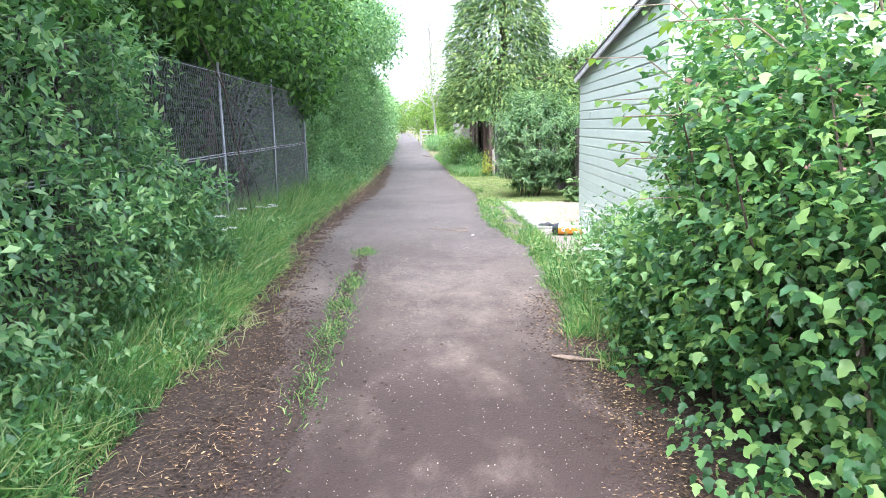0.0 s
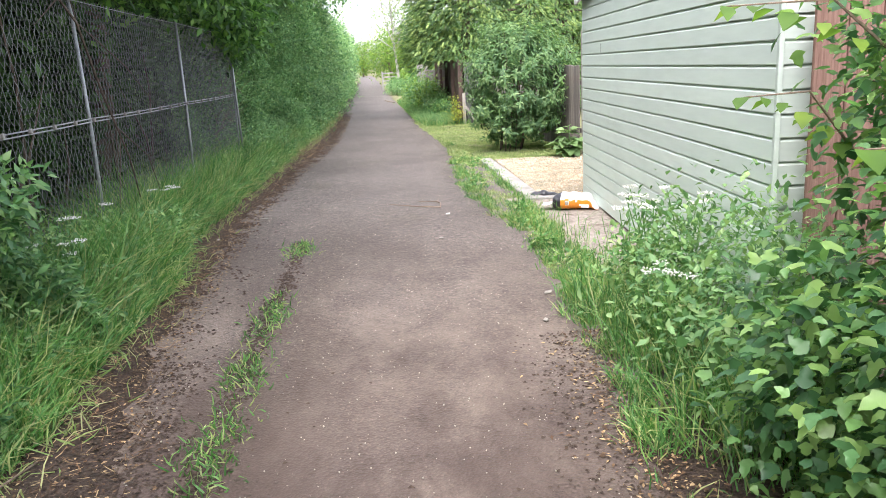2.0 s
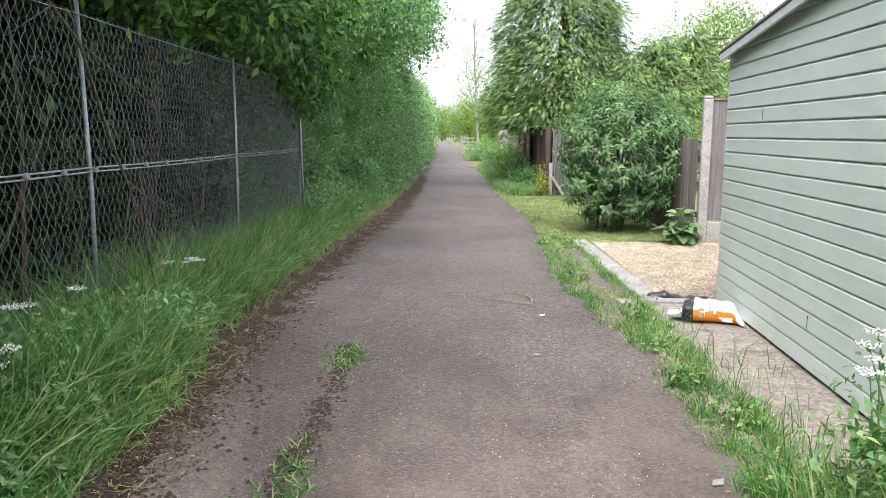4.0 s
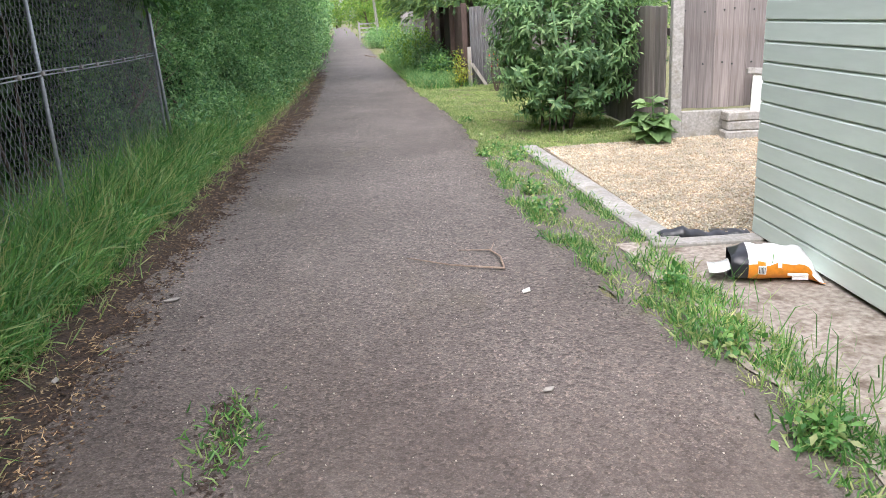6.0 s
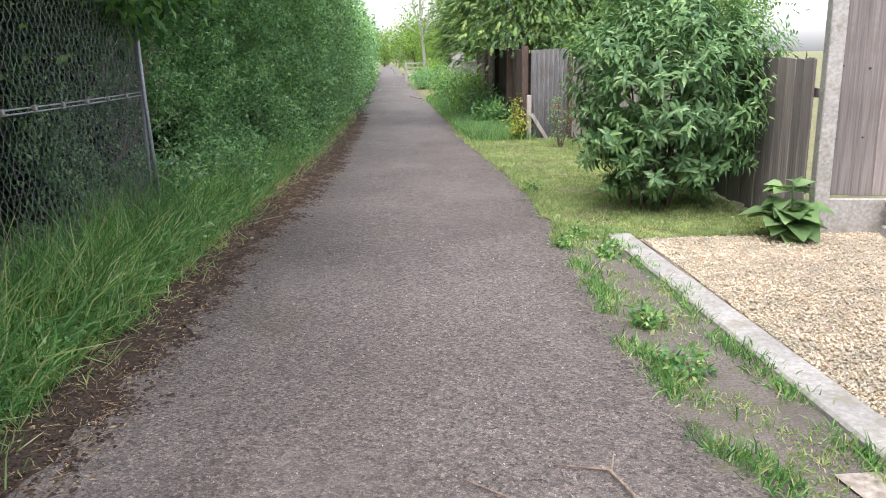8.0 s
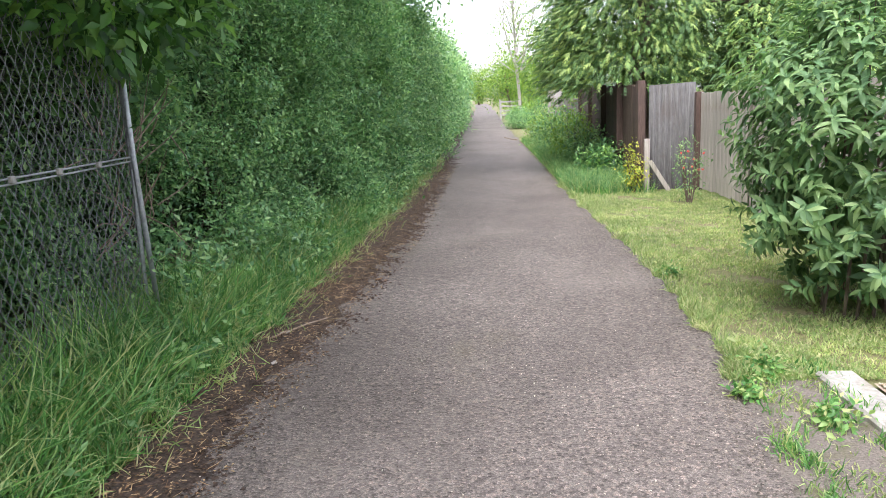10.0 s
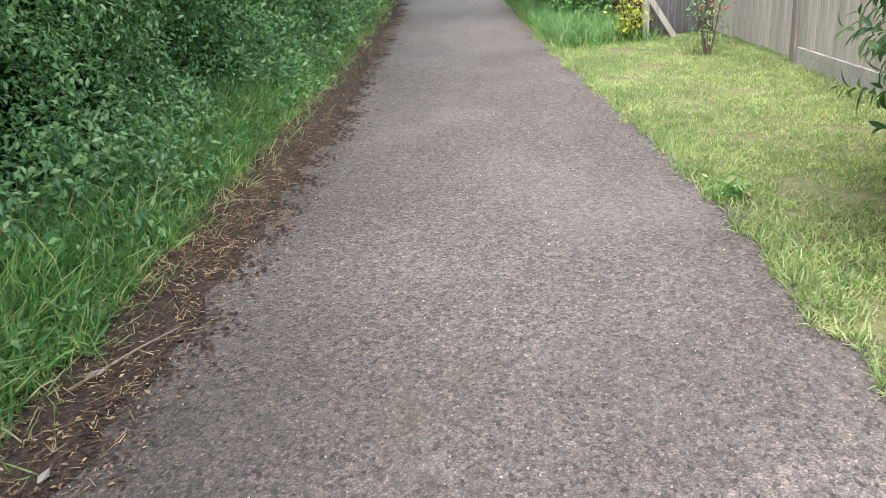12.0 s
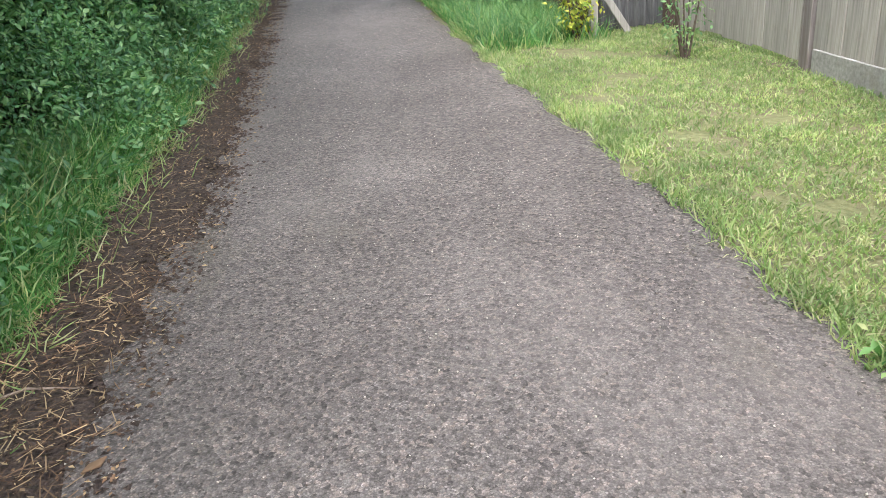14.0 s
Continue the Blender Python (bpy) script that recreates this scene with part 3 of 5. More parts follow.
def sheet_fence():
    f = thing("corrugated_fence", "grey weathered corrugated sheet fence", "fence")
    bm = bmesh.new()
    n, w, h = 64, 0.62, 1.43
    cols = []
    for i in range(n + 1):
        x = 2.44 + w * i / n
        y = 22.62 + 0.032 * math.sin(i / n * 2 * math.pi * 8)
        cols.append([bm.verts.new((x, y + d, z + (0.04 * (x - 2.44) if z > 1 else 0))) for z in (0.02, h) for d in (0, 0.004)])
    for a, b in zip(cols, cols[1:]):
        for q in ((0, 2), (1, 3)):
            bm.faces.new((a[q[0]], b[q[0]], b[q[1]], a[q[1]]))
        bm.faces.new((a[2], b[2], b[3], a[3]))
    part("sheet", bm, SHEET, f, smooth=True)
    part("post", one_box(2.37, 2.44, 22.54, 22.6, -0.01, 0.72, pose(0, 0, 0), bevel=0.006), PALE_WOOD, f, "short pale post")
    bm = one_box(-0.03, 0.03, -0.012, 0.012, 0, 0.5, bevel=0.004)
    bmesh.ops.transform(bm, matrix=pose(2.7, 22.5, 0.0, 0, -32, 0), verts=bm.verts)
    part("brace", bm, PALE_WOOD, f, "slanting pale offcut")
    d = thing("dark_fence", "dark brown overgrown timber fence", "fence")
    board_run(d, (2.42, 22.75), (2.38, 30.5), 1.42, 0.15, DARK_WOOD, seed=21)
    for y in (22.72, 24.6, 26.5, 28.5, 30.4):
        part("post", one_box(2.3, 2.4, y - 0.06, y + 0.06, -0.01, 1.5, bevel=0.006), DARK_WOOD, d)
    q = thing("grey_fence", "grey timber fence panels in the distance", "fence")
    board_run(q, (2.36, 30.6), (2.3, 40), 1.2, 0.16, OLD_WOOD, seed=31)
    part("post", one_box(1.98, 2.42, 36.2, 36.4, -0.01, 1.5, bevel=0.01), CONCRETE, q, "pale square pillar")


sheet_fence()


def yard_fence():
    f = thing("yard_fence", "tall grey timber fence panel in a concrete post", "fence")
    f.matrix_world = pose(3.42, 15.38, 0, 0, 0, -9)
    bm = one_box(-0.055, 0.055, -0.055, 0.055, -0.01, 1.76, bevel=0.008)
    box(bm, -0.05, 0.05, -0.05, 0.05, 1.758, 1.8, bevel=0.015)
    part("post", bm, CONCRETE, f, "pale concrete post")
    part("gravel_board", one_box(0.056, 3.6, -0.03, 0.03, -0.01, 0.27, bevel=0.008), CONCRETE, f, "pale concrete gravel board")
    board_run(f, (0.06, 0.0), (3.6, 0.0), 1.46, 0.155, OLD_WOOD, z=0.285, seed=41, lap=0.02)
    bolt = part("bolt", bmesh.new(), SHED_DARK, f)
    bm = bmesh.new()
    bmesh.ops.create_cone(bm, cap_ends=True, segments=8, radius1=0.009, radius2=0.007, depth=0.008, matrix=pose(0, 0, 0, 90))
    bm.to_mesh(bolt.data)
    bm.free()
    spots = [(0.1 + 0.155 * i + 0.03 * ((i * 7) % 3 - 1), z) for i in range(10) for z in (0.72, 1.22)]
    for i, (x, z) in enumerate(spots):
        o = bolt if i == 0 else new("bolt", bolt.data)
        o.parent, o.location = f, (x, -0.017, z + 0.01 * ((i * 5) % 3 - 1))
    part("cap_rail", one_box(0.06, 3.6, -0.03, 0.03, 1.745, 1.765, bevel=0.004), OLD_WOOD, f)
    k = thing("leaning_board", "white painted board leaning on the yard fence", "board")
    bm = one_box(0, 0.46, -0.012, 0.012, 0, 0.62, bevel=0.003)
    bmesh.ops.transform(bm, matrix=pose(4.02, 15.02, 0.0, -9, 4, -9), verts=bm.verts)
    part("panel", bm, plain("chalky_white_paint", (0.66, 0.68, 0.62), 0.6), k)
    bm = one_box(-0.06, 0.5, -0.035, 0.03, 0.62, 0.68, bevel=0.006)
    bmesh.ops.transform(bm, matrix=pose(4.02, 15.02, 0.0, -9, 4, -9), verts=bm.verts)
    part("batten", bm, CONCRETE, k)
    for i, (x, y, z, a) in enumerate(((4.0, 15.1, 0.0, -8), (4.03, 15.11, 0.092, -12), (4.02, 15.12, 0.184, -6))):
        bm = one_box(-0.2, 0.2, -0.1, 0.1, 0, 0.09, bevel=0.012)
        bmesh.ops.transform(bm, matrix=pose(x, y, z, 0, 0, a), verts=bm.verts)
        tagged(put("stone_block", bm, CONCRETE), "pale concrete block stacked beside the fence", "block", "blocks by the fence")


yard_fence()


# ---- drive: kerb, gravel, slab ----
def drive():
    k = bmesh.new()
    box(k, -0.09, 0.09, 0, 3.45, -0.03, 0.032, pose(1.99, 12.0, 0, 0, 0, 0.9), bevel=0.012)
    tagged(put("kerb", k, CONCRETE), "pale concrete edging beside the gravel", "kerb", kind="structure")
    tagged(sheet_between("gravel_bed", lambda y: 2.06 + 0 * y, lambda y: 7.5 + 0 * y, 12.02, 15.3, 0.012, 0.3, 12, GRAVEL_BED, 0.006), "pale gravel drive", "gravel", kind="structure")
    tagged(sheet_between("pavement", lambda y: 1.68 + 0 * y, lambda y: 2.75 + 0 * y, 7.4, 12.0, 0.008, 0.15, 6, SLAB, 0.004, 0.06, 3.0), "broken concrete strip beside the shed", "concrete", kind="structure")
    n = 30000
    p = np.stack((2.07 + 4.0 * rng.random(n) ** 1.4, 12.05 + 3.25 * rng.random(n), 0.018 + 0.008 * rng.random(n)), 1)
    o = scatter("pebbles", STONE, p, unit(n), np.array((0, 0, 1.0)) + 0.3 * unit(n), rng.uniform(0.01, 0.026, n), PEBBLE)
    tagged(o, "loose pale gravel stones on the drive", "gravel", kind="stuff")
    n = 9000
    y = 3 + 27 * rng.random(n) ** 1.2
    u = rng.random(n)
    x = left_edge(y) + (right_edge(y) - left_edge(y)) * u
    o = scatter("chippings", STONE, np.stack((x, y, 0.012 + 0 * y), 1), unit(n), np.array((0, 0, 1.0)) + 0.3 * unit(n), rng.uniform(0.004, 0.011, n), CHIP)
    tagged(o, "loose stone chippings on the tarmac", "chippings", kind="stuff")


drive()


# ---- grass ----
def grass(name, x, y, h, w, material, label, lean=0.35, z=0.0):
    n = len(x)
    way = np.stack((rng.normal(size=n) * lean, rng.normal(size=n) * lean, np.ones(n)), 1)
    size = np.stack((h, np.full(n, 1.0) * w, h), 1)
    up = np.stack((rng.normal(size=n), rng.normal(size=n), 0 * x), 1)
    o = scatter(name, BLADE, np.stack((x, y, np.full(n, z)), 1), way, up, size, material)
    return tagged(o, label, "grass", kind="stuff")


def all_grass():
    tufts, blades = 4200, 26
    n = tufts * blades
    ty, td = -1 + 29 * rng.random(tufts), 0.85 * rng.random(tufts) ** 1.2
    tall = np.repeat(rng.uniform(0.6, 1.35, tufts), blades)
    y = np.repeat(ty, blades) + 0.045 * rng.normal(size=n)
    d = np.maximum(0, np.repeat(td, blades) + 0.035 * rng.normal(size=n))
    x = grass_left(y) + 0.05 * wobble(y * 4, y, 1) - d
    h = (0.1 + 0.3 * np.minimum(1, d * 3.2)) * rng.uniform(0.4, 1.25, n) * np.interp(y, (6, 8, 11, 13, 16, 18), (0.7, 1.15, 1.2, 1, 0.95, 0.7))
    grass("verge_grass", x, y, h * 1.12 * tall, 0.007, GRASS, "long uncut green grass below the fence and hedge", 0.6)
    n = 22000
    y = 6 + 24 * rng.random(n)
    x = grass_left(y) + 0.05 * wobble(y * 4, y, 1) + 0.07 * wobble(y * 9, y * 2, 4) - 0.36 * np.abs(rng.normal(size=n)) + 0.06 + 0.08 * rng.normal(size=n)
    keep = rng.random(n) < 0.55 + 0.8 * wobble(y * 5, x * 3, 7)
    x, y = x[keep], y[keep]
    grass("fringe_grass", x, y, rng.uniform(0.03, 0.17, len(x)), 0.006, LAWN, "short yellowish grass straggling onto the dirt", 1.0)
    n = 20000
    y = 3 + 27 * rng.random(n)
    wide = np.interp(y, (3, 7, 9, 12), (0.42, 0.36, 0.2, 0.1))
    x = left_edge(y) + 0.12 * wobble(y * 3, y * 0.7, 1) + wide * (np.abs(rng.normal(size=n)) - 0.55)
    keep = rng.random(n) < 0.45 + 0.9 * wobble(y * 6, x * 8, 3)
    x, y = x[keep], y[keep]
    n = len(x)
    o = scatter("soil_crumbs", CRUMB, np.stack((x, y, np.full(n, 0.007)), 1), unit(n) * np.array((1, 1, 0.05)), np.array((0, 0, 1.0)) + 0.15 * unit(n), rng.uniform(0.008, 0.034, n), SOIL)
    tagged(o, "dark crumbs of soil strewn over the tarmac's edge", "soil", kind="stuff")
    n = 36000
    y = 3 + 26 * rng.random(n)
    d = 0.04 + 0.85 * rng.random(n)
    keep = rng.random(n) < 0.3 + 0.8 * wobble(y * 1.6, d * 3, 2) + np.interp(y, (8, 9.5, 12.5, 15), (0.15, -0.3, -0.2, 0.35))
    x, y, d = (grass_left(y) - d)[keep], y[keep], d[keep]
    z = rng.uniform(0.03, 0.16, len(x)) + 0.3 * np.minimum(d, 0.5) * rng.random(len(x))
    o = scatter("verge_leaves", LEAF, np.stack((x, y, z), 1), unit(len(x)) + np.array((0.3, -0.2, 0.1)), unit(len(x)) * 0.5 + np.array((0, 0, 1.0)), rng.uniform(0.03, 0.065, len(x)) * np.where(y > 14, 1.3, 1.0), HEDGE)
    tagged(o, "small broad-leaved weeds among the verge grass", "weeds", kind="stuff")
    n = 11000
    y = 2.5 + 26 * rng.random(n)
    x = grass_left(y) - 0.1 + (left_edge(y) + 0.18 - grass_left(y)) * rng.random(n) ** 1.2
    o = scatter("straw", BLADE, np.stack((x, y, np.full(n, 0.014)), 1), unit(n) * np.array((1, 1, 0.06)), np.array((0, 0, 1.0)) + 0.2 * unit(n), np.stack((rng.uniform(0.02, 0.1, n), np.full(n, 0.0035), np.full(n, 0.012)), 1), LITTER)
    tagged(o, "dry stalks and twiglets lying in the dirt", "litter", kind="stuff")
    n = 1200
    y = rng.normal(17.9, 0.9, n)
    x = grass_left(y) + 0.02 + (left_edge(y) - grass_left(y)) * rng.random(n) ** 1.5
    o = scatter("twig_litter", BLADE, np.stack((x, y, 0.012 + 0.02 * rng.random(n)), 1), unit(n) * np.array((1, 1, 0.1)), np.array((0, 0, 1.0)) + 0.3 * unit(n), np.stack((rng.uniform(0.03, 0.13, n), np.full(n, 0.004), np.full(n, 0.012)), 1), LITTER)
    tagged(o, "heap of dry twigs and straw in the dirt strip", "litter", kind="stuff")
    n = 16000
    y = 28 + 42 * rng.random(n)
    x = grass_left(y) - 0.7 * rng.random(n)
    grass("distant_grass", x, y, rng.uniform(0.15, 0.4, n), 0.016, GRASS, "long green grass under the hedge", 0.4)
    n = 100000
    y = 15.4 + 8.6 * rng.random(n) ** 1.25
    lo = right_edge(y) - 0.04 + 0.05 * wobble(y * 3.3, y * 0.5, 5)
    x = lo + (3.3 - lo) * rng.random(n)
    keep = rng.random(n) < 0.42 + 0.9 * (wobble(x * 2.2, y * 2.2, 3) + 0.45 + 0.5 * wobble(x * 6, y * 6, 9))
    x, y = x[keep], y[keep]
    edge = np.exp(-np.abs(x - right_edge(y)) * 9)
    grass("lawn", x, y, rng.uniform(0.014, 0.042, len(x)) * (1 + 1.6 * edge), 0.006, LAWN, "short mown yellow-green lawn", 0.6)
    n = 16000
    y = 22.3 + 13 * rng.random(n)
    x = right_edge(y) + 0.03 + 1.1 * rng.random(n) ** 1.2
    grass("tall_grass", x, y, rng.uniform(0.08, 0.26, n), 0.008, GRASS, "tall green grass below the dark fence", 0.4)
    n = 15000
    y = 22.5 + 8 * rng.random(n)
    x = right_edge(y) + 0.1 + 0.85 * rng.random(n)
    grass("bright_grass", x, y, rng.uniform(0.12, 0.3, n), 0.008, LIT_WEED_LEAF, "bright fresh grass below the dark fence", 0.5)
    n = 15000
    y = 6 + 9.6 * rng.random(n)
    c = np.where(rng.random(n) < 0.62, right_edge(y) + 0.08, np.interp(y, (6, 9, 11.5, 15.6), (1.8, 1.82, 1.86, 1.88)))
    x = c + 0.045 * rng.normal(size=n) + 0.05 * wobble(y * 2.3, y, 4)
    keep = rng.random(n) < 0.5 + 1.1 * wobble(y * 3.1, x * 5, 8) + 0.5 * wobble(y * 9, x * 9, 2)
    grass("kerb_grass", x[keep], y[keep], (rng.uniform(0.02, 0.1, n) * np.interp(y, (6, 10, 15.6), (1.6, 1, 0.9)))[keep], 0.006, GRASS, "rough grass growing along the edge of the tarmac", 0.5)
    n = 3600
    y = 3.4 + 7.2 * rng.random(n)
    x = -0.24 + 0.035 * wobble(y * 1.4, 0, 2) + 0.035 * rng.normal(size=n)
    keep = rng.random(n) < 0.55 + 0.7 * wobble(y * 3, x * 4, 5)
    x, y = x[keep], y[keep]
    n = len(x)
    o = scatter("seam_soil", CRUMB, np.stack((x, y, np.full(n, 0.009)), 1), unit(n) * np.array((1, 1, 0.05)), np.array((0, 0, 1.0)) + 0.15 * unit(n), rng.uniform(0.008, 0.03, n), SOIL)
    tagged(o, "dark crumbs of soil along a seam of the tarmac", "soil", kind="stuff")
    n = 12000
    y = 8.6 + 6.9 * rng.random(n)
    x = right_edge(y) + 0.02 + (1.9 - right_edge(y)) * rng.random(n)
    keep = rng.random(n) < 0.4 + 0.9 * wobble(y * 2.4, x * 6, 1) + 0.4 * wobble(y * 8, x * 9, 6)
    grass("strip_grass", x[keep], y[keep], rng.uniform(0.01, 0.045, keep.sum()), 0.006, LAWN, "short mossy grass between the tarmac and the kerb", 0.7)
    n = 3000
    y = 7.8 + 4.0 * rng.random(n)
    x = np.interp(y, (7.8, 11.8), (1.74, 1.74)) + 0.05 * rng.normal(size=n)
    keep = rng.random(n) < 0.6 + 0.8 * wobble(y * 4, x * 4, 3)
    grass("slab_grass", x[keep], y[keep], rng.uniform(0.03, 0.13, keep.sum()), 0.006, GRASS, "grass along the broken edge of the concrete", 0.55)
    n = 1500
    y = np.concatenate([rng.normal(c, s, n // 5) for c, s in ((6.0, 0.35), (7.0, 0.2), (7.75, 0.18), (8.6, 0.25), (10.3, 0.15))])
    x = -0.23 + 0.06 * rng.normal(size=len(y))
    grass("lane_grass", x, y, rng.uniform(0.02, 0.08, len(y)), 0.007, GRASS, "tufts of grass growing in a crack of the tarmac", 0.8)
    n = 24000
    y = 2 + 26 * rng.random(n)
    t = rng.random(n)
    x = grass_left(y) - 0.12 + (left_edge(y) + 0.3 - grass_left(y)) * t ** 1.3
    o = scatter("leaf_litter", LEAF, np.stack((x, y, np.full(n, 0.012)), 1), unit(n) * np.array((1, 1, 0.15)), np.array((0, 0, 1.0)) + 0.35 * unit(n), rng.uniform(0.006, 0.028, n), LITTER)
    tagged(o, "dead leaves and twiggy litter in the dirt strip", "litter", kind="stuff")
    n = 6000
    y = 2.5 + 5.5 * rng.random(n)
    side = rng.random(n) < 0.5
    x = np.where(side, right_edge(y) - 0.04, left_edge(y) + 0.06) + 0.13 * rng.normal(size=n)
    o = scatter("edge_soil", CRUMB, np.stack((x, y, np.full(n, 0.009)), 1), unit(n) * np.array((1, 1, 0.05)), np.array((0, 0, 1.0)) + 0.15 * unit(n), rng.uniform(0.006, 0.022, n), SOIL)
    tagged(o, "dark soil strewn over both edges of the lane", "soil", kind="stuff")
    n = 5000
    y = 2.5 + 5.5 * rng.random(n)
    x = right_edge(y) + 0.05 + 0.12 * rng.normal(size=n)
    o = scatter("bush_litter", LEAF, np.stack((x, y, np.full(n, 0.014)), 1), unit(n) * np.array((1, 1, 0.12)), np.array((0, 0, 1.0)) + 0.3 * unit(n), rng.uniform(0.008, 0.03, n), LITTER)
    tagged(o, "dead leaves lying under the bush", "litter", kind="stuff")
    n = 7000
    y = 11 + 14 * rng.random(n)
    x = right_edge(y) + 0.09 * wobble(y * 3.3, y * 0.5, 5) - 0.05 + 0.07 * rng.normal(size=n)
    o = scatter("edge_grit", CRUMB, np.stack((x, y, np.full(n, 0.008)), 1), unit(n) * np.array((1, 1, 0.05)), np.array((0, 0, 1.0)) + 0.15 * unit(n), rng.uniform(0.005, 0.018, n), GRIT)
    tagged(o, "loose grit along the crumbling edge of the tarmac", "grit", kind="stuff")


all_grass()


# ---- hedge and trees on the fence side ----
def face(y0, y1, n, x_of, h_of, lean=-0.1, deep=0.5, bulge=0.34, seed=0.0, low=0.05):
    y = y0 + (y1 - y0) * rng.random(n)
    z = low + (h_of(y) - low) * rng.random(n)
    x = x_of(y) + lean * z + bulge * wobble(y, z, seed) + 0.3 * wobble(y, z, seed + 2, 2.6) + 0.17 * wobble(y, z, seed + 5, 5.5) - 0.06 - deep * rng.random(n) ** 1.8
    return np.stack((x, y, z), 1), np.repeat(np.array([(0.8, -0.25, 0.35)]), n, 0)


def limbs(bm, base, top, r, n, reach, seed, sides=6, rise=0.5):
    rr = random.Random(seed)
    base, top = Vector(base), Vector(top)
    pts = [base.lerp(top, k / 5) + Vector((rr.uniform(-1, 1), rr.uniform(-1, 1), 0)) * r * 1.2 * (k > 0) for k in range(6)]
    tube(bm, pts, [r * (1 - 0.14 * k) for k in range(6)], 8)
    for i in range(n):
        k = 0.3 + 0.7 * (i + rr.random()) / n
        p = base.lerp(top, k)
        a = rr.uniform(0, 2 * math.pi)
        d = Vector((math.cos(a), math.sin(a), rise * rr.uniform(0.4, 1.6))) * reach * rr.uniform(0.6, 1.1)
        q = p + d * 0.5 + Vector((0, 0, rr.uniform(-0.1, 0.15) * reach))
        tube(bm, [p, q, p + d], [r * 0.38, r * 0.24, r * 0.07], sides)
    return bm


def hedge():
    xs = lambda y: np.interp(y, (16, 17.2, 19, 21, 25, 30, 45, 75, 110), (-2.35, -1.95, -1.7, -1.5, -1.28, -1.3, -1.55, -2.3, -3.3))
    hs = lambda y: np.interp(y, (16, 20, 26, 34, 50, 80, 110), (3.6, 3.4, 3.3, 3.2, 3.3, 3.6, 3.8)) + 0.35 * wobble(y * 0.9, 0, 6)
    h = thing("hedge", "tall dense wild hawthorn hedge beside the lane", "hedge", at=(-2.4, 20, 0))
    h.location = (0, 0, 0)
    for name, y0, y1, loose, n, per, wide, lo, hi, push in (("foliage", 15.8, 22, 44000, 1000, 72, 0.1, 0.034, 0.062, 0.3), ("foliage", 21, 31, 26000, 900, 52, 0.15, 0.05, 0.088, 0.42), ("far_foliage", 30, 62, 22000, 800, 36, 0.27, 0.09, 0.16, 0.55)):
        p, out = face(y0, y1, loose, xs, hs, deep=0.65, seed=1.0)
        p = p[wobble(p[:, 1], p[:, 2], 4.0, 2.2) + 0.6 * wobble(p[:, 1], p[:, 2], 1.0, 5.0) > -0.25]
        out = out[:len(p)]
        c, o = face(y0, y1, n, xs, hs, deep=0.0, seed=1.0)
        c[:, 0] += rng.uniform(-0.12, push, n) * np.minimum(1, 0.2 + c[:, 2] * 0.6)
        q = np.repeat(c, per, 0) + rng.normal(size=(n * per, 3)) * np.array((0.8, 1.0, 0.85)) * wide
        leafy(name, np.concatenate((p, q)), np.concatenate((out, np.repeat(o, per, 0) + 0.5 * unit(n * per))), lo, hi, HEDGE, h)
        # Protruding clusters imitate sunlit hedge leaves by colour, skipping the darkest greens.
        k = n // 2
        c, o = face(y0, y1, k, xs, hs, deep=0.0, seed=1.0, low=0.6)
        c[:, 0] += rng.uniform(0.05, push + 0.1, k) * np.minimum(1, c[:, 2] * 0.6)
        q = np.repeat(c, 26, 0) + rng.normal(size=(k * 26, 3)) * np.array((0.6, 0.7, 1.0)) * wide
        leafy("sunlit_clusters", q, np.repeat(o, 26, 0) + 0.6 * unit(len(q)), lo, hi, LIT_WEED_LEAF, h)
    p, out = face(58, 110, 26000, xs, hs, deep=0.9, seed=1.0)
    leafy("far_foliage", p, out, 0.14, 0.24, HEDGE, h)
    # Inner layers: hedge shade put into the leaf colour, backdrop closing sky gaps.
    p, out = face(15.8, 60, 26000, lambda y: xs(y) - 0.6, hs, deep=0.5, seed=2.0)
    leafy("shaded_inner_foliage", p, out, 0.14, 0.24, SHADE_LEAF, h)
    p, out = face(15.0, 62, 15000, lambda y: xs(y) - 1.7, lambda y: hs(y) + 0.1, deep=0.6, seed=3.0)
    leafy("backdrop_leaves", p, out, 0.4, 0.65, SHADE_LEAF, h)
    bm = bmesh.new()
    rr = random.Random(4)
    for i in range(46):
        y = 16 + 14 * i / 46
        b = Vector((float(xs(np.array(y))) - 0.35 + rr.uniform(-0.2, 0.2), y, -0.02))
        e = b + Vector((rr.uniform(-0.8, -0.35), rr.uniform(-0.5, 0.5), rr.uniform(1.0, 2.2)))
        tube(bm, [b, b.lerp(e, 0.5) + Vector((0.05, 0.05, 0)), e], [0.022, 0.014, 0.004], 5)
    part("stem", bm, BARK, h)
    dead = thing("dead_branches", "tangle of dead brown twigs at the end of the hedge", "twigs")
    for i in range(46):
        b = Vector((-1.95 + rr.uniform(-0.25, 0.15), 16.45 + rr.uniform(-0.35, 0.5), rr.uniform(0.1, 1.3)))
        e = b + Vector((rr.uniform(-0.1, 0.4), rr.uniform(-0.45, 0.35), rr.uniform(-0.3, 0.6)))
        part("twig", tube(bmesh.new(), [b, b.lerp(e, 0.5) + Vector((0.02, 0.03, rr.uniform(-0.05, 0.05))), e], [0.006, 0.004, 0.0015], 4), TWIG, dead)


hedge()


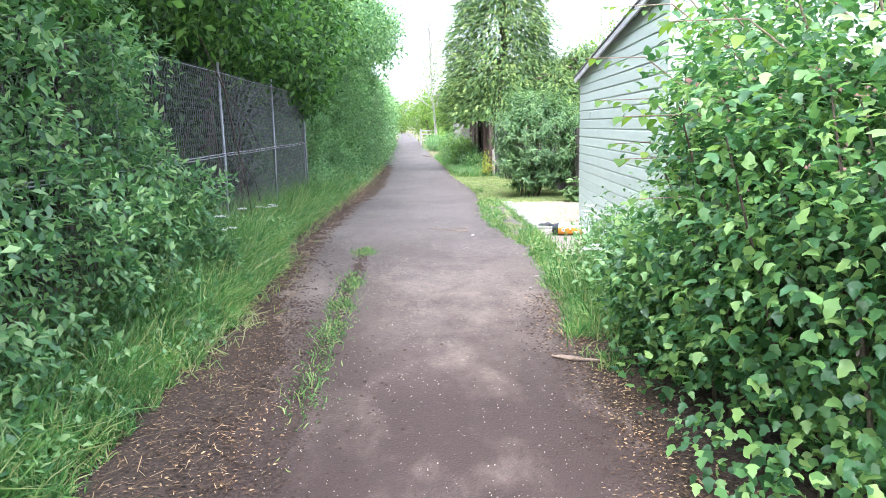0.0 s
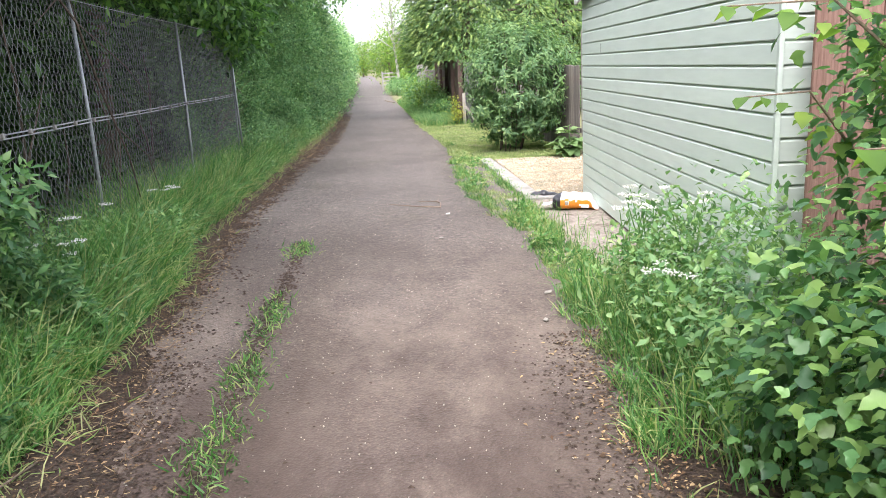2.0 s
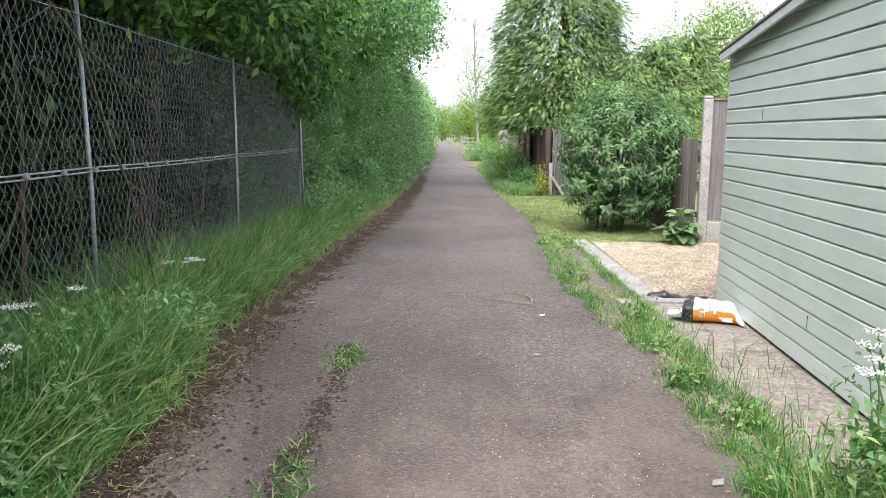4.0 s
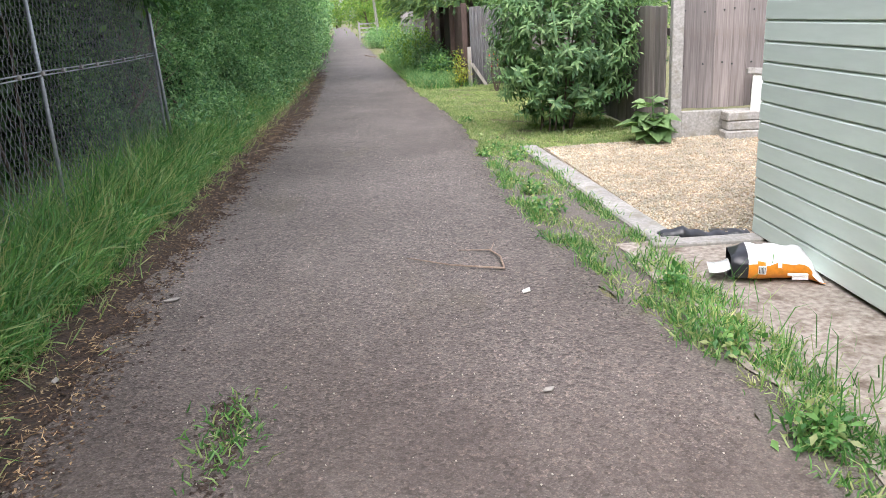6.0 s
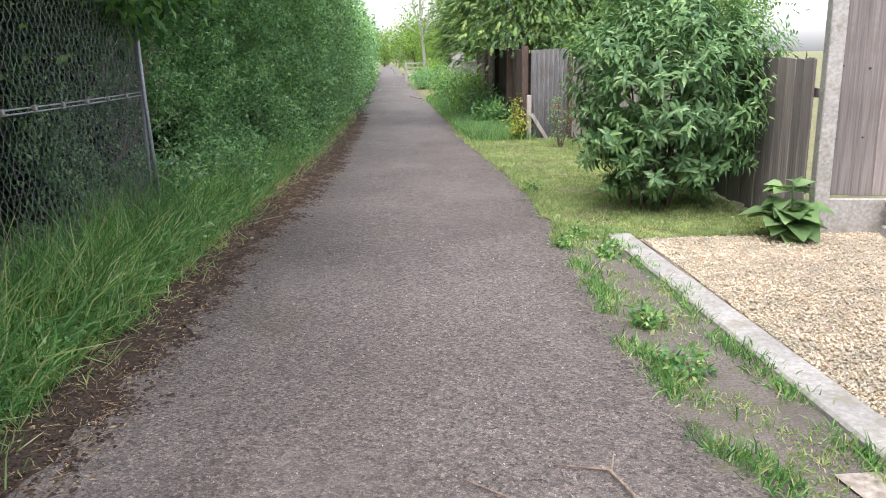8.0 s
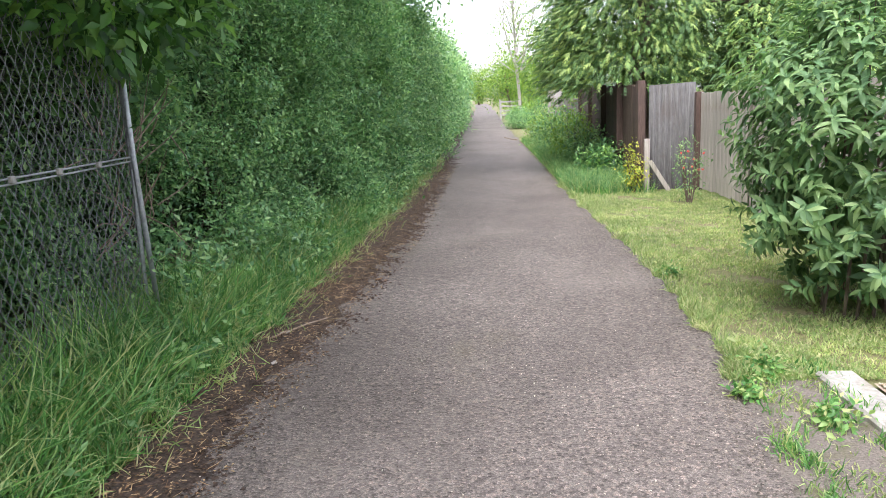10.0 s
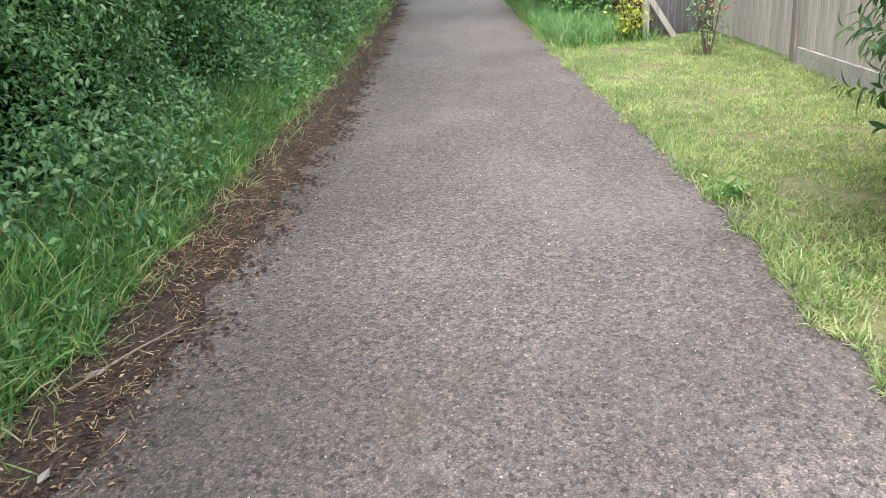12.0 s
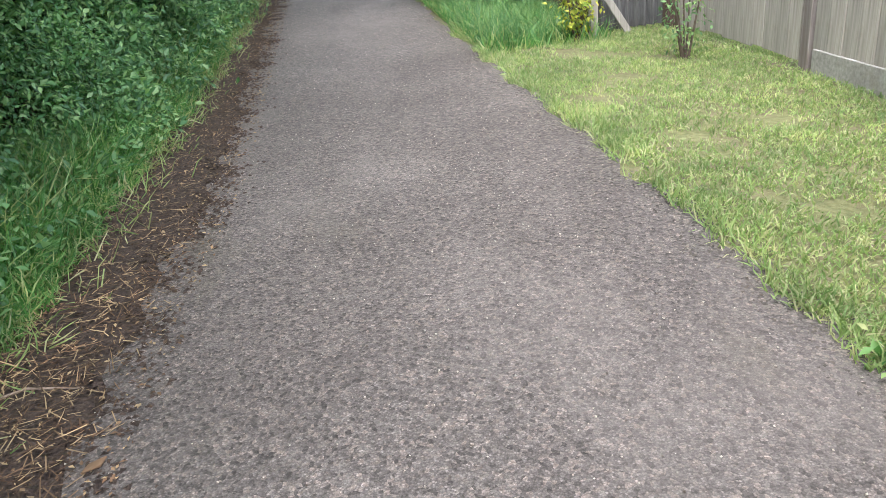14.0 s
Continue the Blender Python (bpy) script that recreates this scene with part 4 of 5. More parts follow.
def tree(name, base, top, r, crown_list, leaf, lo, hi, material, label, category="tree", reach=1.6, n=9, bark=BARK, kind=LEAF, seed=1, droop=0.25):
    t = thing(name, label, category)
    part("trunk", limbs(bmesh.new(), base, top, r, n, reach, seed), bark, t, smooth=True)
    pts, outs = [], []
    for c, rad, k, per, spread in crown_list:
        p, o = clumps(c, rad, k, per, spread)
        pts.append(p)
        outs.append(o)
    leafy("crown", np.concatenate(pts), np.concatenate(outs), lo, hi, material, t, kind, droop)
    return t


tree("lane_tree", (-2.9, 9.0, -0.02), (-2.6, 9.2, 4.6), 0.13, [((-2.5, 9.0, 4.2), (1.9, 3.2, 1.7), 420, 45, 0.2), ((-1.6, 7.4, 3.2), (0.9, 1.7, 0.75), 130, 40, 0.16), ((-1.6, 10.6, 2.75), (0.5, 1.9, 0.5), 110, 36, 0.13)], LEAF, 0.075, 0.125, CANOPY, "leafy tree overhanging the chain-link fence", seed=3)
tree("lane_tree", (-3.1, 14.0, -0.02), (-2.8, 14.4, 5.0), 0.14, [((-2.5, 14.2, 4.3), (2.0, 3.0, 1.9), 420, 45, 0.2), ((-1.5, 13.6, 2.75), (0.7, 2.0, 0.6), 150, 40, 0.15), ((-1.65, 15.9, 2.35), (0.45, 1.3, 0.6), 120, 40, 0.12)], LEAF, 0.075, 0.125, CANOPY, "leafy tree overhanging the chain-link fence", seed=5)
tree("lane_tree", (-3.0, 20.5, -0.02), (-2.4, 20.8, 5.4), 0.15, [((-2.4, 20.8, 4.6), (1.7, 3.2, 1.6), 420, 48, 0.2), ((-0.95, 21.5, 3.7), (0.85, 1.8, 0.8), 120, 46, 0.15), ((-1.3, 18.2, 3.6), (0.7, 1.6, 0.8), 110, 46, 0.15)], LEAF, 0.07, 0.12, HEDGE, "leafy tree rising from the hedge", seed=7)
tree("lane_tree", (-3.4, 28.5, -0.02), (-3.3, 28.5, 4.6), 0.14, [((-2.5, 28.0, 4.7), (1.5, 3.4, 1.6), 300, 42, 0.22), ((-0.9, 26.0, 4.2), (0.9, 2.0, 0.9), 120, 44, 0.17)], LEAF, 0.09, 0.14, HEDGE, "leafy tree rising from the hedge", seed=9)
tree("lane_tree", (-3.0, 2.5, -0.02), (-2.6, 2.8, 4.4), 0.13, [((-2.4, 2.8, 3.8), (1.6, 3.2, 1.6), 300, 40, 0.2), ((-1.75, 4.2, 2.5), (0.55, 2.6, 0.9), 160, 45, 0.15)], LEAF, 0.075, 0.125, CANOPY, "leafy tree overhanging the chain-link fence", seed=11)


def fence_backing():
    b = thing("thicket", "overgrown thicket behind the chain-link fence, shade coloured into its leaves", "thicket")
    hs = lambda y: 3.6 + 0 * y
    # Three leaf layers coloured dark for the shade behind the fence.
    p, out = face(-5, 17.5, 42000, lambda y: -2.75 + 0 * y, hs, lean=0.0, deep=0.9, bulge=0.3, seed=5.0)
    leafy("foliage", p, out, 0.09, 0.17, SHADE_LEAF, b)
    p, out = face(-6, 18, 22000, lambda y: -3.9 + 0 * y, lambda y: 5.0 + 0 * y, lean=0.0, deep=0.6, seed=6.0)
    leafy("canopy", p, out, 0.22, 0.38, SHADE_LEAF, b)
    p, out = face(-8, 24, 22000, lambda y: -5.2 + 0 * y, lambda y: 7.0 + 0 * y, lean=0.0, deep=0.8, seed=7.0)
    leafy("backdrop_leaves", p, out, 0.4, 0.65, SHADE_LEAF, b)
    rr = random.Random(8)
    for i in range(24):
        y = -4 + 20 * i / 24
        s = Vector((-2.5 + rr.uniform(-0.3, 0.3), y, -0.02))
        e = s + Vector((rr.uniform(-0.3, 0.5), rr.uniform(-0.9, 0.9), rr.uniform(1.2, 2.8)))
        bm = bmesh.new()
        tube(bm, [s, s.lerp(e, 0.5) + Vector((0.08, 0, 0.05)), e], [0.02, 0.013, 0.004], 5)
        part("stem", bm, BARK, b)


fence_backing()


def bank_weeds():
    b = thing("bank_weeds", "nettles and leafy weeds in front of the fence", "weeds")
    hs = lambda y: np.interp(y, (-3, 6.3, 7.4, 8.2, 8.8), (3.2, 3.0, 2.0, 0.8, 0.3)) + 0.12 * wobble(y * 2, 0, 3)
    p, out = face(-3, 8.8, 54000, lambda y: -1.22 + 0 * y, hs, lean=-0.1, deep=0.5, bulge=0.1, seed=8.0)
    leafy("foliage", p, out, 0.045, 0.085, HEDGE, b)
    p, out = face(7.6, 10.5, 3500, lambda y: -1.16 + 0 * y, lambda y: np.interp(y, (7.6, 9.5, 12.5), (0.8, 0.5, 0.3)) + 0.15 * wobble(y * 2, 0, 3), lean=-0.25, deep=0.4, bulge=0.1, seed=10.0)
    leafy("low_foliage", p, out, 0.025, 0.055, LIT_WEED_LEAF, b)
    p, out = face(16, 28, 9000, lambda y: grass_left(y) - 0.25, lambda y: 0.55 + 0.2 * wobble(y * 2, 0, 1), lean=-0.35, deep=0.35, bulge=0.1, seed=9.0)
    leafy("nettle_leaves", p, out, 0.035, 0.07, HEDGE, b)


bank_weeds()


# ---- right side plants ----
def broad_bush():
    b = thing("hazel_bush", "large broad-leaved green bush beside the shed", "bush")
    pts, outs = [], []
    for c, rad, k, per, sp in (((2.1, 4.8, 0.9), (0.68, 1.1, 0.95), 430, 30, 0.085), ((2.15, 5.35, 1.3), (0.72, 0.8, 0.95), 220, 25, 0.085), ((2.3, 6.35, 1.3), (0.5, 0.55, 0.85), 190, 26, 0.07), ((2.2, 3.6, 1.3), (0.65, 0.8, 1.0), 260, 24, 0.1), ((2.0, 6.0, 0.5), (0.6, 0.7, 0.55), 320, 22, 0.08), ((1.75, 4.9, 0.12), (0.38, 1.7, 0.25), 200, 18, 0.06)):
        p, o = clumps(c, rad, k, per, sp, 0.5)
        pts.append(p)
        outs.append(o)
    p, o = np.concatenate(pts), np.concatenate(outs)
    holes = wobble(p[:, 1] + p[:, 0], p[:, 2], 2.0, 2.4) + 0.6 * wobble(p[:, 1], p[:, 2], 5.0, 5.5)
    keep = (p[:, 2] > 0.06) & (p[:, 0] > 1.2) & (holes > -0.62)
    # Dark leaves seen through the holes carry the bush's inner shade.
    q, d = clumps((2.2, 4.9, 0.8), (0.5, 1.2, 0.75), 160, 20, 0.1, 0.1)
    leafy("shaded_inner_foliage", q[q[:, 2] > 0.05], d[q[:, 2] > 0.05], 0.05, 0.09, SHADE_LEAF, b)
    leafy("foliage", p[keep], o[keep], 0.028, 0.068, HAZEL, b, LOBED, 0.25, 1.3)
    bm = bmesh.new()
    rr = random.Random(12)
    for i in range(26):
        s = Vector((2.05 + rr.uniform(-0.25, 0.25), 4.8 + rr.uniform(-0.8, 1.0), -0.02))
        e = s + Vector((rr.uniform(-0.55, 0.4), rr.uniform(-0.6, 0.6), rr.uniform(1.0, 1.55)))
        tube(bm, [s, s.lerp(e, 0.5) + Vector((0.03, 0.05, 0.05)), e], [0.012, 0.009, 0.003], 5)
    part("stem", bm, BARK, b)
    w = thing("weeds", "low leafy weeds growing at the lane's edge", "weeds")
    p, o = clumps((2.02, 7.3, 0.28), (0.5, 1.4, 0.5), 330, 26, 0.075, 0.3)
    keep = p[:, 2] > 0.03
    leafy("foliage", p[keep], o[keep], 0.028, 0.06, LIT_WEED_LEAF, w, LEAF, 0.1, 1.2)
    n = 2400
    y = 6.4 + 2.2 * rng.random(n)
    x = 1.5 + 0.55 * rng.random(n) ** 0.8 + 0.04 * wobble(y * 5, 0, 2)
    grass("bank_grass", x, y, rng.uniform(0.1, 0.42, n), 0.006, GRASS, "tall grass and stalks beside the shed", 0.35)


broad_bush()


def shrub():
    s = thing("buddleia_shrub", "rounded grey-green shrub with long pointed leaves", "shrub")
    bm = bmesh.new()
    rr = random.Random(15)
    tips = []
    for i in range(14):
        a, k = rr.uniform(0, 2 * math.pi), rr.uniform(0.15, 1.0)
        b = Vector((2.5 + 0.17 * math.cos(a), 16.55 + 0.17 * math.sin(a), -0.02))
        e = Vector((2.66 + 0.82 * k * math.cos(a), 16.6 + 0.78 * k * math.sin(a), 0.62 + 1.4 * math.sqrt(max(0, 1 - k * k)) * rr.uniform(0.75, 1.03)))
        m = b.lerp(e, 0.5) + Vector((-0.06 * math.cos(a), -0.06 * math.sin(a), 0.12))
        tube(bm, [b, m, e], [0.011, 0.008, 0.003], 5)
        tips.append((m, e))
    part("stem", bm, BARK, s)
    c = [m.lerp(e, k) + Vector((rr.gauss(0, 0.06), rr.gauss(0, 0.06), rr.gauss(0, 0.06))) for m, e in tips for k in (0.2, 0.4, 0.6, 0.8, 1.0)]
    mid = np.array((2.66, 16.6, 1.0))
    c = np.concatenate((np.array([tuple(q) for q in c]), clumps((2.66, 16.6, 1.12), (0.88, 0.8, 0.84), 720, 1, 0.02, 0.5)[0], clumps((2.6, 16.5, 0.5), (0.66, 0.62, 0.4), 130, 1, 0.02, 0.5)[0]))
    c = c[c[:, 2] > 0.12]
    n, per = len(c), 14
    axis = (c - mid) / np.linalg.norm(c - mid, axis=1, keepdims=True) * 0.8 + np.array((0, 0, 0.55)) + 0.35 * unit(n)
    axis /= np.linalg.norm(axis, axis=1, keepdims=True)
    side = np.cross(axis, unit(n))
    side /= np.linalg.norm(side, axis=1, keepdims=True)
    other = np.cross(axis, side)
    # pairs of leaves along each shoot, every pair turned a quarter, the youngest at the tip
    ks = np.arange(per)
    turn = (ks % 2) * math.pi + (ks // 2) * math.pi / 2 + rng.normal(size=(n, per)) * 0.25
    along = 0.2 * ks / per
    spread = (np.cos(turn)[..., None] * side[:, None] + np.sin(turn)[..., None] * other[:, None])
    p = (c[:, None] + along[None, :, None] * axis[:, None]).reshape(-1, 3)
    way = (spread + axis[:, None] * (0.15 + 0.9 * (ks / per)[None, :, None] ** 2) + np.array((0, 0, -0.3))).reshape(-1, 3)
    size = ((0.112 - 0.06 * (ks / per) ** 2)[None] * rng.uniform(0.75, 1.2, (n, per))).reshape(-1)
    up = np.repeat(axis, per, 0) + np.array((0, 0, 0.6))
    scatter("foliage", LANCE, p, way, up, size, BUDDLEIA, s)


shrub()


def conifer(base, h, r, n, label, seed, low=1.4, per=28, size=(0.1, 0.22)):
    t = thing("conifer_tree", label, "tree")
    x, y, _ = base
    part("trunk", limbs(bmesh.new(), (x, y, -0.02), (x, y, h * 0.95), 0.16, 26, r * 0.7, seed, rise=0.15), BARK, t, smooth=True)
    k = rng.random(n) ** 1.2
    z = low + (h - low) * k
    a = rng.uniform(0, 2 * math.pi, n)
    rad = r * (1 - k) ** 0.62 * (0.5 + 0.52 * rng.random(n) ** 0.6 + 0.14 * wobble(a * 2, z * 1.4, seed))
    c = np.stack((x + rad * np.cos(a), y + rad * np.sin(a), z - 0.15 * rad), 1)
    p = np.repeat(c, per, 0) + rng.normal(size=(n * per, 3)) * np.array((0.17, 0.17, 0.17)) - np.array((0, 0, 0.25)) * rng.random((n * per, 1)) ** 2
    o = p - np.array((x, y, 0)) * 1.0
    o[:, 2] = 0.0
    o /= np.linalg.norm(o, axis=1, keepdims=True) + 1e-9
    way = o * 0.9 + 0.55 * unit(len(p)) + np.array((0, 0, -0.45))
    scatter("crown", FROND, p, way, o * 0.7 + 0.6 * unit(len(p)) + np.array((0, 0, 0.7)), rng.uniform(*size, len(p)), CONIFER, t)
    return t


conifer((2.95, 25.6, 0), 9.5, 1.8, 1700, "tall dark green conifer behind the fence", 2.0, 1.9)
conifer((5.2, 25.0, 0), 3.5, 1.4, 520, "smaller dark conifer in the row behind the fence", 3.0, 0.9, 20)
conifer((6.4, 26.4, 0), 3.9, 1.4, 420, "smaller dark conifer in the row behind the fence", 4.0, 0.9, 20)
conifer((4.3, 24.0, 0), 2.9, 0.95, 300, "smaller dark conifer in the row behind the fence", 5.0, 0.9, 20)
tree("birch_tree", (9.2, 33, -0.02), (9.0, 33, 5.2), 0.14, [((9.2, 33, 3.7), (2.4, 2.4, 1.9), 300, 46, 0.24)], LEAF, 0.1, 0.17, LIME_LEAF, "light green tree behind the yard fence", seed=21, bark=PALE_BARK)
tree("garden_tree", (1.3, 66, -0.02), (1.1, 66, 3.2), 0.12, [((1.05, 66, 2.4), (1.4, 2, 1.7), 130, 34, 0.28), ((3.6, 56, 2.8), (1.7, 2, 2.0), 120, 34, 0.3)], LEAF, 0.12, 0.22, LIME_LEAF, "bright yellow-green tree far along the lane", seed=23)


def bare_tree():
    t = thing("bare_tree", "pale thin-leaved tree far along the lane", "tree")
    bm = limbs(bmesh.new(), (1.5, 47, -0.02), (1.2, 47, 7.2), 0.085, 26, 1.6, 31, 5, 1.0)
    limbs(bm, (1.5, 47, 2.5), (2.5, 47.3, 6.6), 0.05, 12, 1.4, 33, 5, 1.0)
    limbs(bm, (1.4, 47, 2.0), (0.5, 46.8, 5.6), 0.05, 12, 1.3, 35, 5, 1.0)
    part("trunk", bm, PALE_BARK, t)
    p, o = clumps((1.6, 47, 3.4), (1.6, 1.6, 2.6), 190, 14, 0.22, 0.3)
    leafy("crown", p, o, 0.09, 0.16, LIME_LEAF, t)


bare_tree()


def bushlet(name, c, rad, n, per, sp, lo, hi, material, label, category="bush", kind=LEAF, stems=8):
    b = thing(name, label, category)
    p, o = clumps(c, rad, n, per, sp, 0.35)
    keep = p[:, 2] > 0.03
    leafy("foliage", p[keep], o[keep], lo, hi, material, b, kind, 0.1, 1.0)
    bm = bmesh.new()
    rr = random.Random(int(c[1] * 10))
    for i in range(stems):
        a = rr.uniform(0, 6.28)
        e = Vector((c[0] + rad[0] * 0.7 * math.cos(a), c[1] + rad[1] * 0.7 * math.sin(a), c[2] + rad[2] * 0.5))
        s = Vector((c[0] + 0.1 * rad[0] * math.cos(a), c[1] + 0.1 * rad[1] * math.sin(a), -0.02))
        tube(bm, [s, s.lerp(e, 0.5), e], [0.01, 0.007, 0.003], 5)
    part("stem", bm, BARK, b)
    return b


bushlet("golden_bush", (2.22, 22.45, 0.36), (0.16, 0.16, 0.36), 55, 10, 0.04, 0.03, 0.06, YELLOW_LEAF, "small golden yellow bush at the fence corner")
bushlet("rose_bush", (2.68, 21.3, 0.42), (0.2, 0.2, 0.4), 50, 9, 0.04, 0.025, 0.05, BUDDLEIA, "sparse rose bush with a few red flowers")
for k, (x, y, r, h) in enumerate(((2.05, 24.4, 0.28, 0.5), (2.0, 26.0, 0.4, 0.7), (1.9, 27.4, 0.5, 1.1), (1.85, 29.2, 0.55, 1.2), (1.8, 31.4, 0.55, 0.9), (1.75, 34.0, 0.55, 0.85), (1.9, 38.5, 0.7, 1.3))):
    bushlet("weed_clump", (x, y, h * 0.42), (r, r * 1.5, h * 0.55), 90, 22, 0.1, 0.05, 0.1, (HAZEL, HEDGE, LIME_LEAF)[k % 3], "tall leafy weeds growing against the fence", "weeds")
bushlet("bramble_bush", (2.9, 41, 1.3), (0.9, 1.2, 1.3), 120, 14, 0.16, 0.06, 0.11, BUDDLEIA, "tangled grey-green bramble bush behind the weeds")
bushlet("box_bush", (1.35, 45, 0.4), (0.6, 0.8, 0.42), 130, 24, 0.12, 0.06, 0.11, HEDGE, "low rounded green bush at the roadside")
bushlet("far_bush", (1.9, 52, 0.4), (0.7, 2.0, 0.6), 110, 22, 0.2, 0.1, 0.18, LIME_LEAF, "pale green bush far along the lane")


def dock():
    d = thing("dock_plant", "broad-leaved dock plant at the foot of the fence", "plant")
    n = 52
    a = rng.uniform(0, 6.28, n)
    z = np.concatenate((rng.uniform(0.04, 0.24, 26), rng.uniform(0.18, 0.44, 26)))
    p = np.stack((3.12 + 0.05 * np.cos(a), 15.24 + 0.05 * np.sin(a), z), 1)
    way = np.stack((np.cos(a), np.sin(a), rng.uniform(-0.15, 0.5, n)), 1)
    scatter("foliage", BROAD, p, way, np.array((0, 0, 1.0)) + 0.3 * unit(n), np.where(z < 0.22, 0.26, 0.15)[:, None] * rng.uniform(0.8, 1.15, n)[:, None] * np.array([(1.0, 1.35, 1.6)]), DOCK_LEAF, d)
    part("stem", tube(bmesh.new(), [(3.12, 15.24, -0.02), (3.14, 15.22, 0.28), (3.13, 15.24, 0.46)], [0.012, 0.01, 0.005], 6), DOCK_LEAF, d)


dock()


# ---- small things ----
def soft_strip():
    tagged(sheet_between("verge", lambda y: right_edge(y) - 0.06, lambda y: 1.92 + 0 * y, 7.0, 15.45, 0.0, 0.12, 5, surface("gritty_fringe", (0.07, 0.06, 0.05), (0.19, 0.165, 0.145), 0.95, 90, 3, strength=0.8, stain=(0.085, 0.085, 0.035)), 0.004, 0.04, 6.0), "gritty bare soil between tarmac and kerb", "soil", kind="structure")
    tagged(put("concrete_lip", one_box(0, 0.62, -0.06, 0.06, -0.01, 0.03, pose(1.88, 11.96, 0, 0, 0, -4), bevel=0.008), CONCRETE), "pale concrete lip at the edge of the gravel", "concrete", kind="structure")


soft_strip()


def brown_fence():
    f = thing("brown_fence", "reddish brown timber fence behind the bush", "fence")
    board_run(f, (2.3, 7.46), (6.4, 7.2), 1.72, 0.14, surface("red_brown_timber", (0.16, 0.085, 0.065), (0.27, 0.16, 0.13), 0.8, 22, 2, (6, 6, 0.35), strength=0.5, random_tone=0.12), seed=61)


brown_fence()


def feed_bag():
    b = thing("feed_bag", "crumpled empty orange and white plastic sack, torn open", "sack")
    b.matrix_world = pose(2.06, 11.4, 0.012, 0, 0, -20)
    L, n, m = 0.42, 22, 28
    rr = random.Random(5)
    prof = lambda s: (0.125 + 0.02 * math.sin(s * 7), 0.066 * math.sqrt(max(0.0, 1 - (2 * s - 0.85) ** 4 * 0.7)) + 0.006)
    ring = []
    for i in range(n + 1):
        s = i / n
        w, h = prof(s)
        h *= 1 if s < 0.84 else max(0.2, (1 - s) / 0.16)
        row = []
        for k in range(m):
            a = 2 * math.pi * k / m
            c, d = math.cos(a), math.sin(a)
            y = w * math.copysign(abs(c) ** 0.7, c)
            z = h + h * math.copysign(abs(d) ** 0.8, d) + (0.006 * math.sin(s * 23 + a * 3) + rr.uniform(-0.003, 0.003)) * (d > -0.3)
            row.append((L * s, y, max(0.0, z)))
        ring.append(row)
    orange, white, black = plain("orange_film", (0.75, 0.27, 0.02), 0.3), plain("white_film", (0.78, 0.79, 0.78), 0.3), plain("black_film", (0.02, 0.02, 0.024), 0.3)

    def skin(name, cells, material, label):
        bm = bmesh.new()
        made = {}

        def v(i, k):
            if (i, k % m) not in made:
                made[(i, k % m)] = bm.verts.new(ring[i][k % m])
            return made[(i, k % m)]

        for i, k in cells:
            bm.faces.new((v(i, k), v(i + 1, k), v(i + 1, k + 1), v(i, k + 1)))
        return part(name, bm, material, b, label, True)

    front = lambda i, k: m * (0.43 + 0.018 * math.sin(i * 0.7) + 0.0015 * i) < k < m * 0.83
    cells = [(i, k) for i in range(n) for k in range(m)]
    skin("mouth", [(i, k) for i, k in cells if i < 4], black, "black torn open end")
    front_print = skin("print", [(i, k) for i, k in cells if i >= 4 and front(i, k)], orange, "orange printed side")
    skin("back", [(i, k) for i, k in cells if i >= 4 and not front(i, k)], white, "white side")
    bm = one_box(-0.1, 0.0, -0.13, 0.03, 0.07, 0.074)
    bmesh.ops.subdivide_edges(bm, edges=bm.edges[:], cuts=3, use_grid_fill=True)
    for v in bm.verts:
        v.co.z += 0.012 * math.sin(v.co.x * 30) + 0.2 * v.co.x
    part("flap", bm, white, b, "torn white paper flap", True)
    for x, z, w, h, mat in ((0.12, 0.05, 0.035, 0.04, white), (0.25, 0.045, 0.09, 0.012, white), (0.27, 0.028, 0.07, 0.014, white)):
        part("label_print", one_box(x, x + w, -0.146, -0.138, z, z + h), mat, front_print)
    for i in range(5):
        part("bar", one_box(0.123 + 0.006 * i, 0.126 + 0.006 * i, -0.1485, -0.1465, 0.055, 0.085), black, front_print)
    for x, y, w in ((0.1, -0.02, 0.02), (0.2, 0.0, 0.05), (0.24, 0.03, 0.06)):
        part("print_mark", one_box(x, x + w, y, y + 0.012, 0.108, 0.116), plain("grey_print", (0.2, 0.21, 0.25), 0.4), b)


feed_bag()


def membrane():
    bm = bmesh.new()
    rows = []
    for i in range(31):
        s = i / 30
        x, y = 1.97 + 0.52 * s, 12.06 - 0.03 * s + 0.012 * math.sin(s * 19)
        h = 0.035 + 0.04 * math.sin(math.pi * min(1, s * 1.6 + 0.15)) ** 2 + 0.008 * math.sin(s * 31)
        rows.append([bm.verts.new(p) for p in ((x, y - 0.035, 0.012), (x, y - 0.02, h * 0.7), (x, y + 0.02, h), (x, y + 0.12, 0.02))])
    for a, b in zip(rows, rows[1:]):
        for k in range(3):
            bm.faces.new((a[k], b[k], b[k + 1], a[k + 1]))
        bm.faces.new((a[3], b[3], b[0], a[0]))
    bm.faces.new(rows[0])
    bm.faces.new(rows[-1][::-1])
    tagged(put("black_membrane", bm, plain("black_plastic", (0.025, 0.026, 0.03), 0.35), smooth=True), "black crumpled plastic membrane at the gravel's edge", "plastic sheet")


membrane()


